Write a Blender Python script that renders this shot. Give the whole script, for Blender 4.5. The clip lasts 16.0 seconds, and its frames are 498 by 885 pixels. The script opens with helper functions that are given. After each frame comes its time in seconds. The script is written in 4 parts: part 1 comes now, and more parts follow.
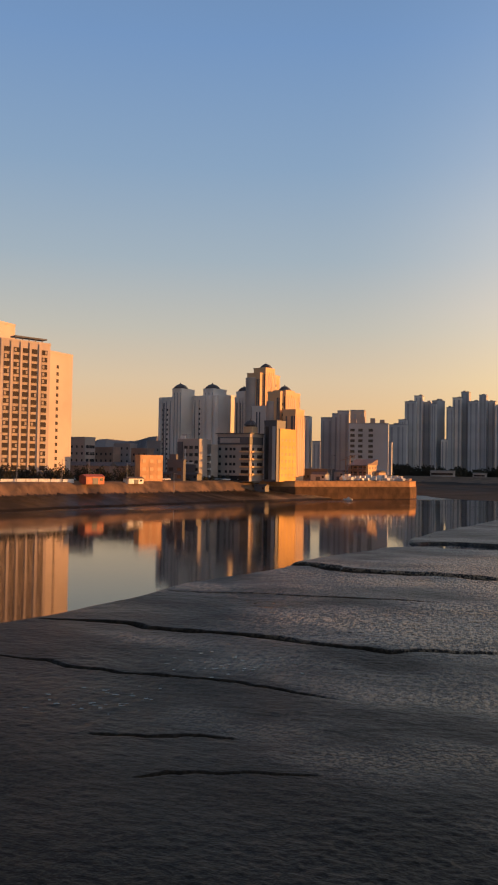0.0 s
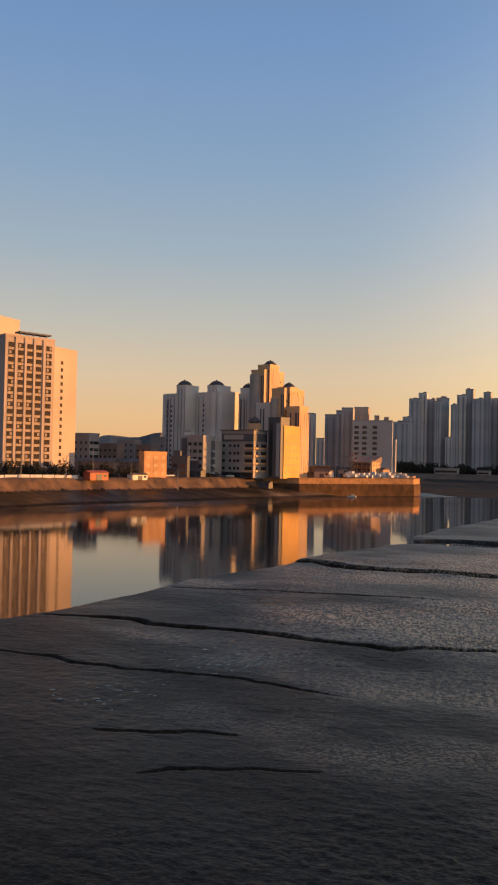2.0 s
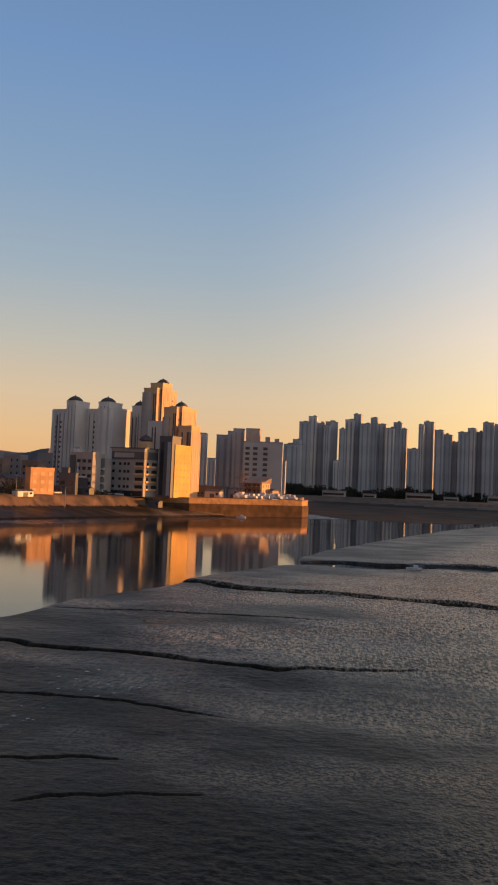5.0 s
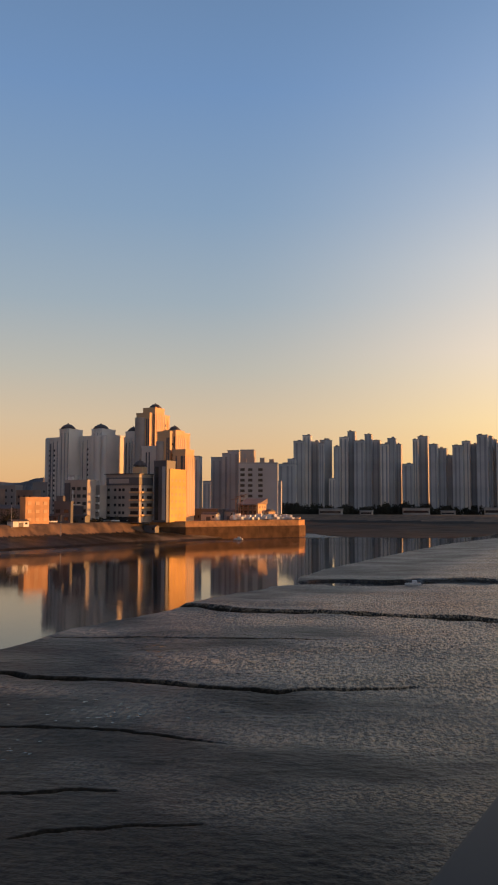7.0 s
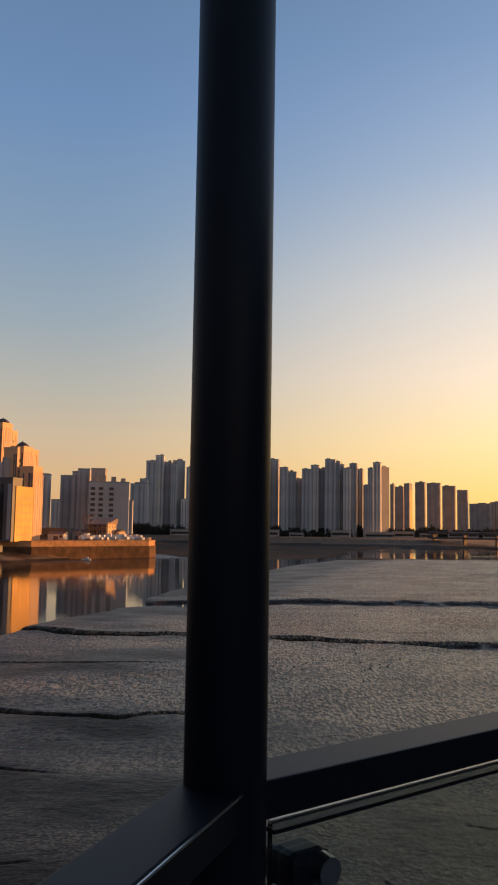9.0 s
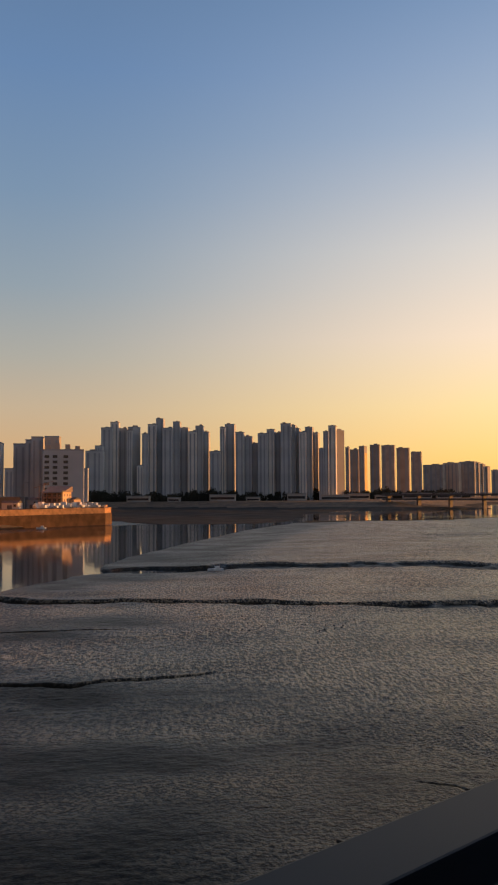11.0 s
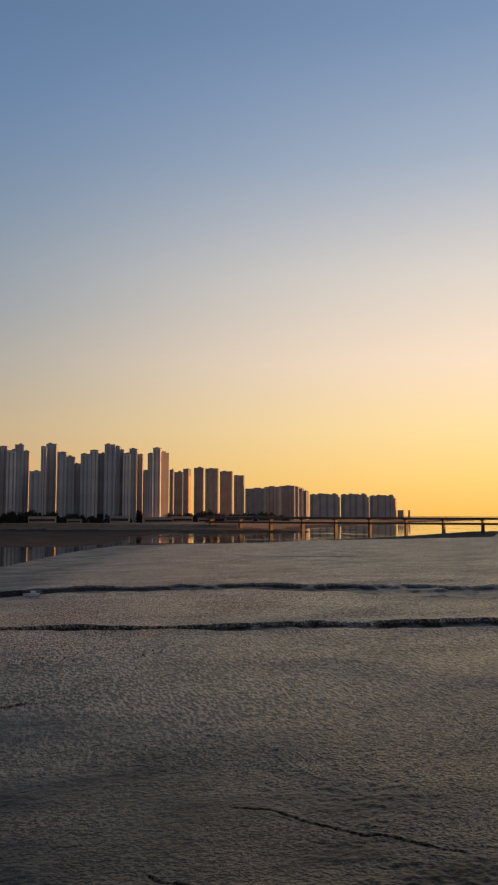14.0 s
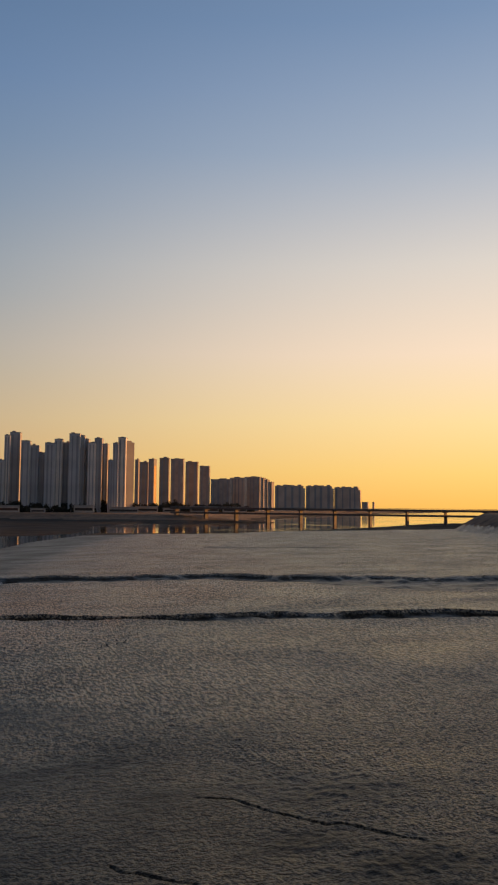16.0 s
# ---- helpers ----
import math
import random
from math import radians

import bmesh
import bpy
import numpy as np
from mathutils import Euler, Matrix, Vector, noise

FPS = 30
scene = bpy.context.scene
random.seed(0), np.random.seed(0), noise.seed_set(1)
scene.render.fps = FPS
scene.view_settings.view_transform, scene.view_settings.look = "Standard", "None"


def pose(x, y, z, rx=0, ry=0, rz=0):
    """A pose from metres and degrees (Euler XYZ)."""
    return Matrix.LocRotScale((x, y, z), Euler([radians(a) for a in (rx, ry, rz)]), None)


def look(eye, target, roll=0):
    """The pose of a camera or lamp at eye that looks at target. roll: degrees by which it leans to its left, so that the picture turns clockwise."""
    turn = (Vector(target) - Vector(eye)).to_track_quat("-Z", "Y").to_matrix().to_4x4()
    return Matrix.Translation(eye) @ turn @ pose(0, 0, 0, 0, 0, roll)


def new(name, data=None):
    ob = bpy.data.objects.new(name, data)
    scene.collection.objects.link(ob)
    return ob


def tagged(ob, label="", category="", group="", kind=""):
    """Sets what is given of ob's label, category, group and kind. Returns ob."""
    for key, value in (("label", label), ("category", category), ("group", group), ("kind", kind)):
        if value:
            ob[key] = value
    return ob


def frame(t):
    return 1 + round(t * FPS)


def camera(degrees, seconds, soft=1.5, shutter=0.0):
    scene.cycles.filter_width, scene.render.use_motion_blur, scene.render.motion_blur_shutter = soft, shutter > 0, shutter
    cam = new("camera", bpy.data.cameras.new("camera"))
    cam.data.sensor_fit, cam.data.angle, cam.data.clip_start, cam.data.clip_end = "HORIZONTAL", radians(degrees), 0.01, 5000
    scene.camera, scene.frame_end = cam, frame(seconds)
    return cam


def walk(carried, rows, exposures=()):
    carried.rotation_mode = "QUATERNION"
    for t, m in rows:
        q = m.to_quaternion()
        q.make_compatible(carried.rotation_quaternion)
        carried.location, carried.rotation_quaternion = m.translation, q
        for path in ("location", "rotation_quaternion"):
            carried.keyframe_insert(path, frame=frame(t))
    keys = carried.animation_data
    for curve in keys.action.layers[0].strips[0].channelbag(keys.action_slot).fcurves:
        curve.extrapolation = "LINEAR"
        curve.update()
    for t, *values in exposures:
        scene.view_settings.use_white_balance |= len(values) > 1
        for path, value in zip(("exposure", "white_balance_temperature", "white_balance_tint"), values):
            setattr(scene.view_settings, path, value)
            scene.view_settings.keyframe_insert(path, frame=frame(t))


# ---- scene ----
cam = camera(33.43, 16.0, soft=2.1)
EYE = 16.0
walk(cam, [
    (0.0, pose(0.000, 0.000, EYE, 91.525, -0.934, -0.272)),
    (0.5, pose(-0.010, 0.048, EYE, 91.456, -0.985, 0.026)),
    (1.0, pose(-0.017, 0.067, EYE, 91.300, -0.821, 0.101)),
    (1.5, pose(-0.011, 0.062, EYE, 91.221, -0.940, 0.071)),
    (2.0, pose(-0.036, 0.015, EYE, 91.292, -1.162, -0.008)),
    (2.5, pose(-0.032, 0.022, EYE, 91.420, -1.333, -0.076)),
    (3.0, pose(-0.025, 0.037, EYE, 91.685, -1.758, -0.900)),
    (3.5, pose(-0.055, -0.007, EYE, 91.941, -2.431, -2.460)),
    (4.0, pose(-0.038, 0.050, EYE, 91.598, -2.955, -4.082)),
    (4.5, pose(0.010, 0.071, EYE, 92.263, -2.886, -7.013)),
    (4.7, pose(0.030, 0.040, EYE, 92.578, -2.703, -7.420)),
    (6.8, pose(0.351, 0.151, EYE, 93.892, -0.033, -6.826)),
    (7.0, pose(0.445, 0.273, EYE, 94.355, -0.136, -7.773)),
    (7.5, pose(0.533, 0.400, EYE, 95.127, 0.504, -9.804)),
    (8.0, pose(0.580, 0.396, EYE, 95.377, -0.197, -10.838)),
    (8.2, pose(0.666, 0.465, EYE, 95.377, -0.337, -11.314)),
    (8.5, pose(0.793, 0.556, EYE, 95.445, -0.821, -13.546)),
    (9.0, pose(0.950, 0.632, EYE, 95.854, -0.829, -17.953)),
    (9.2, pose(0.990, 0.654, EYE, 95.650, -0.567, -19.347)),
    (11.3, pose(1.762, 1.346, EYE, 92.835, 0.608, -21.463)),
    (11.5, pose(1.820, 1.397, EYE, 92.458, 0.646, -22.394)),
    (12.0, pose(1.942, 1.572, EYE, 92.662, 0.104, -26.199)),
    (12.5, pose(2.009, 1.626, EYE, 92.814, 0.041, -27.401)),
    (13.0, pose(2.128, 1.747, EYE, 93.349, 0.168, -28.252)),
    (13.5, pose(2.096, 1.804, EYE, 94.204, -0.205, -31.525)),
    (14.0, pose(2.112, 1.824, EYE, 94.976, -0.105, -33.018)),
    (14.5, pose(2.134, 1.843, EYE, 94.652, 0.121, -33.527)),
    (15.0, pose(2.148, 1.847, EYE, 94.241, 0.119, -34.103)),
    (15.5, pose(2.138, 1.866, EYE, 94.122, -0.256, -34.977)),
    (16.0, pose(2.130, 1.878, EYE, 94.352, -0.550, -35.406)),
], [(0.0, 0.14), (4.5, 0.12), (7.0, 0.05), (9.0, -0.02), (12.0, -0.27), (16.0, -0.42)])

# ---- world and sun ----
SUN_AZ, SUN_EL = 80.0, 2.6
sun_dir = Vector((math.sin(radians(SUN_AZ)) * math.cos(radians(SUN_EL)), math.cos(radians(SUN_AZ)) * math.cos(radians(SUN_EL)), math.sin(radians(SUN_EL))))


def linear(r, g, b):
    return tuple((c / 255 / 12.92 if c < 11 else ((c / 255 + 0.055) / 1.055) ** 2.4) for c in (r, g, b)) + (1.0,)


def evening_sky():
    """A clear winter evening: blue overhead, peach at the horizon, yellow towards the low sun."""
    world = bpy.data.worlds.new("evening_sky")
    scene.world = world
    world.use_nodes = True
    n, k = world.node_tree.nodes, world.node_tree.links
    sky = n.new("ShaderNodeTexSky")
    sky.sky_type, sky.sun_disc = "NISHITA", False
    sky.sun_elevation, sky.sun_rotation = radians(SUN_EL), radians(SUN_AZ)
    sky.air_density, sky.dust_density, sky.ozone_density = 1.0, 0.6, 4.0
    dim = n.new("ShaderNodeVectorMath")
    dim.operation = "SCALE"
    dim.inputs["Scale"].default_value = 0.12
    k.new(sky.outputs["Color"], dim.inputs[0])
    co = n.new("ShaderNodeTexCoord")
    sep = n.new("ShaderNodeSeparateXYZ")
    k.new(co.outputs["Generated"], sep.inputs[0])

    def height_ramp(stops):
        r = n.new("ShaderNodeValToRGB")
        while len(r.color_ramp.elements) < len(stops):
            r.color_ramp.elements.new(0.5)
        for e, (p, c) in zip(r.color_ramp.elements, stops):
            e.position, e.color = p, linear(*c)
        r.color_ramp.interpolation = "LINEAR"
        k.new(sep.outputs["Z"], r.inputs["Fac"])
        return r

    away = height_ramp([(0.0, (238, 180, 122)), (0.05, (237, 193, 142)), (0.10, (224, 198, 164)), (0.16, (198, 193, 180)), (0.24, (167, 181, 191)), (0.34, (141, 167, 195)), (0.46, (119, 152, 195)), (0.62, (104, 132, 168)), (1.0, (84, 99, 124))])
    near = height_ramp([(0.0, (255, 192, 92)), (0.04, (255, 208, 116)), (0.10, (255, 220, 152)), (0.18, (251, 222, 190)), (0.28, (224, 212, 198)), (0.40, (168, 178, 192)), (0.52, (126, 148, 178)), (0.70, (96, 118, 150)), (1.0, (76, 88, 110))])
    side = n.new("ShaderNodeVectorMath")
    side.operation = "DOT_PRODUCT"
    side.inputs[1].default_value = sun_dir
    k.new(co.outputs["Generated"], side.inputs[0])
    spread = n.new("ShaderNodeMapRange")
    spread.interpolation_type = "SMOOTHSTEP"
    spread.inputs["From Min"].default_value, spread.inputs["From Max"].default_value = 0.25, 1.0
    k.new(side.outputs["Value"], spread.inputs["Value"])
    glow = n.new("ShaderNodeVectorMath")
    glow.operation = "SCALE"
    glow.inputs["Scale"].default_value = 1.66
    k.new(near.outputs["Color"], glow.inputs[0])
    both = n.new("ShaderNodeMix")
    both.data_type = "RGBA"
    k.new(spread.outputs["Result"], both.inputs["Factor"])
    k.new(away.outputs["Color"], both.inputs["A"])
    k.new(glow.outputs["Vector"], both.inputs["B"])
    dusk = height_ramp([(0.0, (132, 116, 112)), (0.06, (140, 122, 118)), (0.15, (126, 120, 126)), (0.30, (106, 116, 134)), (0.60, (92, 106, 130)), (1.0, (78, 90, 110))])
    east = n.new("ShaderNodeMapRange")
    east.interpolation_type = "SMOOTHSTEP"
    east.inputs["From Min"].default_value, east.inputs["From Max"].default_value = -0.12, -0.75
    k.new(side.outputs["Value"], east.inputs["Value"])
    round_sky = n.new("ShaderNodeMix")
    round_sky.data_type = "RGBA"
    k.new(east.outputs["Result"], round_sky.inputs["Factor"])
    k.new(both.outputs["Result"], round_sky.inputs["A"])
    k.new(dusk.outputs["Color"], round_sky.inputs["B"])
    total = n.new("ShaderNodeMix")
    total.data_type = "RGBA"
    total.inputs["Factor"].default_value = 0.85
    k.new(dim.outputs["Vector"], total.inputs["A"])
    k.new(round_sky.outputs["Result"], total.inputs["B"])
    k.new(total.outputs["Result"], n["Background"].inputs["Color"])
    n["Background"].inputs["Strength"].default_value = 1.0


evening_sky()
sun_data = bpy.data.lights.new("sun", "SUN")
sun_data.energy, sun_data.angle, sun_data.color = 6.8, radians(0.6), (1.0, 0.41, 0.10)
sun = new("sun", sun_data)
sun.matrix_world = look((0, 0, 300), Vector((0, 0, 300)) - sun_dir)


# ---- materials ----
def material(name, colour, rough=0.7, metal=0.0, scale=1.0, vary=0.25, bump=0.1, bump_scale=8.0, colour2=None, spec=0.5, stretch=(1, 1, 1)):
    """A painted, earthen or metal surface with stains at a large scale and grain at a small one."""
    m = bpy.data.materials.new(name)
    m.use_nodes = True
    n, k = m.node_tree.nodes, m.node_tree.links
    b = n["Principled BSDF"]
    co = n.new("ShaderNodeTexCoord")
    mp = n.new("ShaderNodeMapping")
    mp.inputs["Scale"].default_value = stretch
    k.new(co.outputs["Object"], mp.inputs["Vector"])
    big = n.new("ShaderNodeTexNoise")
    big.inputs["Scale"].default_value, big.inputs["Detail"].default_value = scale, 5.0
    k.new(mp.outputs["Vector"], big.inputs["Vector"])
    ramp = n.new("ShaderNodeValToRGB")
    c2 = colour2 or tuple(c * (1 - vary) for c in colour)
    c1 = colour if colour2 else tuple(min(1, c * (1 + vary * 0.6)) for c in colour)
    ramp.color_ramp.elements[0].position, ramp.color_ramp.elements[1].position = 0.35, 0.68
    ramp.color_ramp.elements[0].color, ramp.color_ramp.elements[1].color = (*c2, 1), (*c1, 1)
    k.new(big.outputs["Fac"], ramp.inputs["Fac"])
    k.new(ramp.outputs["Color"], b.inputs["Base Color"])
    fine = n.new("ShaderNodeTexNoise")
    fine.inputs["Scale"].default_value, fine.inputs["Detail"].default_value = bump_scale, 6.0
    k.new(mp.outputs["Vector"], fine.inputs["Vector"])
    bp = n.new("ShaderNodeBump")
    bp.inputs["Strength"].default_value, bp.inputs["Distance"].default_value = bump, 0.5 / bump_scale
    k.new(fine.outputs["Fac"], bp.inputs["Height"])
    k.new(bp.outputs["Normal"], b.inputs["Normal"])
    b.inputs["Roughness"].default_value, b.inputs["Metallic"].default_value = rough, metal
    b.inputs["Specular IOR Level"].default_value = spec
    return m


PAINT = material("pale_facade_paint", (0.74, 0.68, 0.61), 0.8, scale=0.05, vary=0.15, bump=0.05)
PAINT_GREY = material("grey_facade_paint", (0.52, 0.515, 0.505), 0.8, scale=0.05, vary=0.15, bump=0.05)
PAINT_PEACH = material("pale_peach_facade_paint", (0.52, 0.42, 0.35), 0.8, scale=0.05, vary=0.15, bump=0.05)
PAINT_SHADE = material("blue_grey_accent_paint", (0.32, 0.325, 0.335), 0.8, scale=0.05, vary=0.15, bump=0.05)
PAINT_DARK = material("dark_facade_cladding", (0.10, 0.10, 0.11), 0.6, scale=0.1, vary=0.2, bump=0.05)
PAINT_COOL = material("cool_grey_facade_paint", (0.43, 0.44, 0.45), 0.8, scale=0.05, vary=0.15, bump=0.05)
# sand tone lightened so the paint itself carries the far slabs' haze
PAINT_SAND = material("haze_lightened_sand_paint", (0.60, 0.49, 0.40), 0.85, scale=0.05, vary=0.15, bump=0.05)
PAINT_STONE = material("grey_brown_facade_stone", (0.42, 0.37, 0.33), 0.8, scale=0.1, vary=0.2, bump=0.05)
PAINT_HAZE = material("brown_grey_slab_paint", (0.40, 0.32, 0.26), 0.85, scale=0.05, vary=0.2, bump=0.05)
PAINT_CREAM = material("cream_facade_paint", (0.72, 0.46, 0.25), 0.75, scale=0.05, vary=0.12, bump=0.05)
PAINT_GOLD = material("golden_yellow_facade_paint", (0.72, 0.40, 0.085), 0.7, scale=0.08, vary=0.2, bump=0.05)
PAINT_TAUPE = material("taupe_facade_paint", (0.33, 0.29, 0.265), 0.8, scale=0.05, vary=0.15, bump=0.05)
BRICK = material("brown_facade_tile", (0.30, 0.20, 0.15), 0.8, scale=0.2, vary=0.2, bump=0.1)
TERRA = material("orange_brown_facade", (0.66, 0.36, 0.17), 0.8, scale=0.2, vary=0.2, bump=0.1)
BRIDGE = material("brown_grey_bridge_concrete", (0.16, 0.13, 0.11), 0.85, scale=0.3, vary=0.3, bump=0.2)
# near-black brown that paints the shade inside loggias and openings
LOGGIA_SHADE = material("painted_loggia_shade", (0.032, 0.020, 0.016), 0.8, scale=0.5, vary=0.4)
HILL = material("hazy_winter_hillside", (0.17, 0.15, 0.145), 0.95, scale=0.02, vary=0.3, bump=0.4, bump_scale=0.2)
# matte orange; the sun's reflection in the glass is painted as base colour
PAINTED_GLARE = material("painted_sun_glare_on_glass", (0.80, 0.45, 0.14), 0.6, 0.0, spec=0.1, scale=0.1, vary=0.15, bump=0.0)
ROOF = material("dark_roof_tile", (0.10, 0.08, 0.075), 0.7, scale=0.5, vary=0.3, bump=0.2)
GLASS_DARK = material("dark_window_glass", (0.03, 0.032, 0.036), 0.12, scale=0.3, vary=0.3, bump=0.0)
RUST = material("rusty_red_sheet", (0.40, 0.09, 0.04), 0.6, scale=0.6, vary=0.3)
WHITE = material("weathered_white_paint", (0.75, 0.73, 0.70), 0.6, scale=0.8, vary=0.2)
STEEL = material("dark_powder_coated_steel", (0.004, 0.006, 0.011), 0.46, scale=3, vary=0.3, bump=0.02, bump_scale=300, spec=0.2)
CONCRETE = material("weathered_concrete", (0.33, 0.31, 0.29), 0.85, scale=0.3, vary=0.3, bump=0.2)
QUAY = material("brown_quay_stone", (0.48, 0.25, 0.11), 0.9, scale=0.4, vary=0.35, bump=0.5, bump_scale=1.5)
WET_STONE = material("wet_dark_quay_stone", (0.11, 0.055, 0.028), 0.8, spec=0.2, scale=0.3, vary=0.4, bump=0.5, bump_scale=1.5)
SOIL = material("dry_brown_bank_soil", (0.24, 0.135, 0.07), 0.95, scale=0.15, bump=0.6, bump_scale=1.2, colour2=(0.10, 0.06, 0.035))
FOLIAGE = material("winter_dark_shrub", (0.050, 0.045, 0.028), 0.9, scale=0.8, vary=0.4, bump=0.3, bump_scale=4)


def mud_material():
    m = bpy.data.materials.new("wet_tidal_mud")
    m.use_nodes = True
    n, k = m.node_tree.nodes, m.node_tree.links
    b = n["Principled BSDF"]
    co = n.new("ShaderNodeTexCoord")

    def noise_tex(scale, detail, rough=0.55, stretch=None):
        t = n.new("ShaderNodeTexNoise")
        t.inputs["Scale"].default_value, t.inputs["Detail"].default_value, t.inputs["Roughness"].default_value = scale, detail, rough
        if stretch:
            turned = n.new("ShaderNodeMapping")
            turned.inputs["Rotation"].default_value = (0, 0, radians(17))
            k.new(co.outputs["Object"], turned.inputs["Vector"])
            mp = n.new("ShaderNodeMapping")
            mp.inputs["Scale"].default_value = stretch
            k.new(turned.outputs["Vector"], mp.inputs["Vector"])
            k.new(mp.outputs["Vector"], t.inputs["Vector"])
        else:
            k.new(co.outputs["Object"], t.inputs["Vector"])
        return t

    def ramp_of(src, p0, c0, p1, c1):
        r = n.new("ShaderNodeValToRGB")
        r.color_ramp.elements[0].position, r.color_ramp.elements[1].position = p0, p1
        r.color_ramp.elements[0].color, r.color_ramp.elements[1].color = (*c0, 1), (*c1, 1)
        k.new(src, r.inputs["Fac"])
        return r

    patch = noise_tex(0.035, 4)
    tone = ramp_of(patch.outputs["Fac"], 0.35, (0.0165, 0.0124, 0.0084), 0.7, (0.0250, 0.0189, 0.0132))
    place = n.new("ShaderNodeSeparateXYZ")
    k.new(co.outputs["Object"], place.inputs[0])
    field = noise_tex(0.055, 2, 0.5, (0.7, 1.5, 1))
    # mask grows rightward and outward: rough mud, plus painted brightening away from near left
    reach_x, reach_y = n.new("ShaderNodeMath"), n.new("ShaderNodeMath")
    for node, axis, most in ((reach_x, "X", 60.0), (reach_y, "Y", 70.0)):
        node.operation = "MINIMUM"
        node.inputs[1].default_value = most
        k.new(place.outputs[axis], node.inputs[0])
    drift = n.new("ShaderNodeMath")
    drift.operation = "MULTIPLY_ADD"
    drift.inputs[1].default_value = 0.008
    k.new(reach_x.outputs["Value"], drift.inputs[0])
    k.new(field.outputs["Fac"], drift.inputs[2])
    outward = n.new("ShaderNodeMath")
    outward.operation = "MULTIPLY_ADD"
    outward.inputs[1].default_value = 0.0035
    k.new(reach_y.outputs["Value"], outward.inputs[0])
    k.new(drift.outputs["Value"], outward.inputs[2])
    churned_lit = ramp_of(outward.outputs["Value"], 0.71, (0.06, 0.06, 0.06), 1.06, (1.0, 1.0, 1.0))
    # holds the painted pale tops out of low channels, so these look shaded
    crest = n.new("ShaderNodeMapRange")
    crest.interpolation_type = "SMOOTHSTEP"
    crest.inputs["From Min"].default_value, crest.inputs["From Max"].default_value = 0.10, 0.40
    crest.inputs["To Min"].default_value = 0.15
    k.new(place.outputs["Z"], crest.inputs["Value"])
    churn_lit = n.new("ShaderNodeMath")
    churn_lit.operation = "MULTIPLY"
    k.new(churned_lit.outputs["Color"], churn_lit.inputs[0])
    k.new(crest.outputs["Result"], churn_lit.inputs[1])
    lumps = noise_tex(3.3, 2.0, 0.62, (1.0, 0.34, 1))
    crumbs = noise_tex(5.2, 2.0, 0.6, (0.85, 0.75, 1))
    band = n.new("ShaderNodeMapRange")
    band.interpolation_type = "SMOOTHSTEP"
    band.inputs["From Min"].default_value, band.inputs["From Max"].default_value = 34.0, 72.0
    k.new(place.outputs["Y"], band.inputs["Value"])
    relief = n.new("ShaderNodeMix")
    relief.data_type = "FLOAT"
    k.new(band.outputs["Result"], relief.inputs[0])
    k.new(crumbs.outputs["Fac"], relief.inputs[2])
    k.new(lumps.outputs["Fac"], relief.inputs[3])
    # paints shade in the pits and sky glints on the lump tops
    pit_glint = ramp_of(relief.outputs[0], 0.47, (0.22, 0.22, 0.22), 0.57, (19.0, 18.0, 16.2))
    # multiplies that painted light and dark into the mud's base colour
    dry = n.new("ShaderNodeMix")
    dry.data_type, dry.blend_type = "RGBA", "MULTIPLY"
    k.new(churn_lit.outputs["Value"], dry.inputs["Factor"])
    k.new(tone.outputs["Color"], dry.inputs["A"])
    k.new(pit_glint.outputs["Color"], dry.inputs["B"])
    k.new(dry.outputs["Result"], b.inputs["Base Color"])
    wet = noise_tex(0.06, 3, 0.5, (1, 1.7, 1))
    gloss = ramp_of(wet.outputs["Fac"], 0.38, (0.32, 0.32, 0.32), 0.66, (0.48, 0.48, 0.48))
    k.new(gloss.outputs["Color"], b.inputs["Roughness"])
    # specular level follows the same mask
    sheen_level = n.new("ShaderNodeMapRange")
    sheen_level.inputs["To Min"].default_value, sheen_level.inputs["To Max"].default_value = 0.03, 0.66
    k.new(churn_lit.outputs["Value"], sheen_level.inputs["Value"])
    k.new(sheen_level.outputs["Result"], b.inputs["Specular IOR Level"])
    b.inputs["Specular Tint"].default_value = (1.0, 0.82, 0.65, 1)
    ripples = noise_tex(1.1, 3, 0.5, (0.8, 1.6, 1))
    fine = noise_tex(9.0, 3)
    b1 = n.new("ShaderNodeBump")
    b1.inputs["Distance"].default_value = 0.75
    k.new(churn_lit.outputs["Value"], b1.inputs["Strength"])
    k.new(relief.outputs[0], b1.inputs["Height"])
    b2 = n.new("ShaderNodeBump")
    b2.inputs["Strength"].default_value, b2.inputs["Distance"].default_value = 0.4, 0.3
    k.new(ripples.outputs["Fac"], b2.inputs["Height"])
    k.new(b1.outputs["Normal"], b2.inputs["Normal"])
    b3 = n.new("ShaderNodeBump")
    b3.inputs["Strength"].default_value, b3.inputs["Distance"].default_value = 0.5, 0.06
    k.new(fine.outputs["Fac"], b3.inputs["Height"])
    k.new(b2.outputs["Normal"], b3.inputs["Normal"])
    k.new(b3.outputs["Normal"], b.inputs["Normal"])
    return m


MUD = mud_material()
FAR_MUD = material("dull_far_mud", (0.060, 0.048, 0.038), 0.9, scale=0.05, vary=0.4, bump=0.4, bump_scale=0.6, spec=0.08)


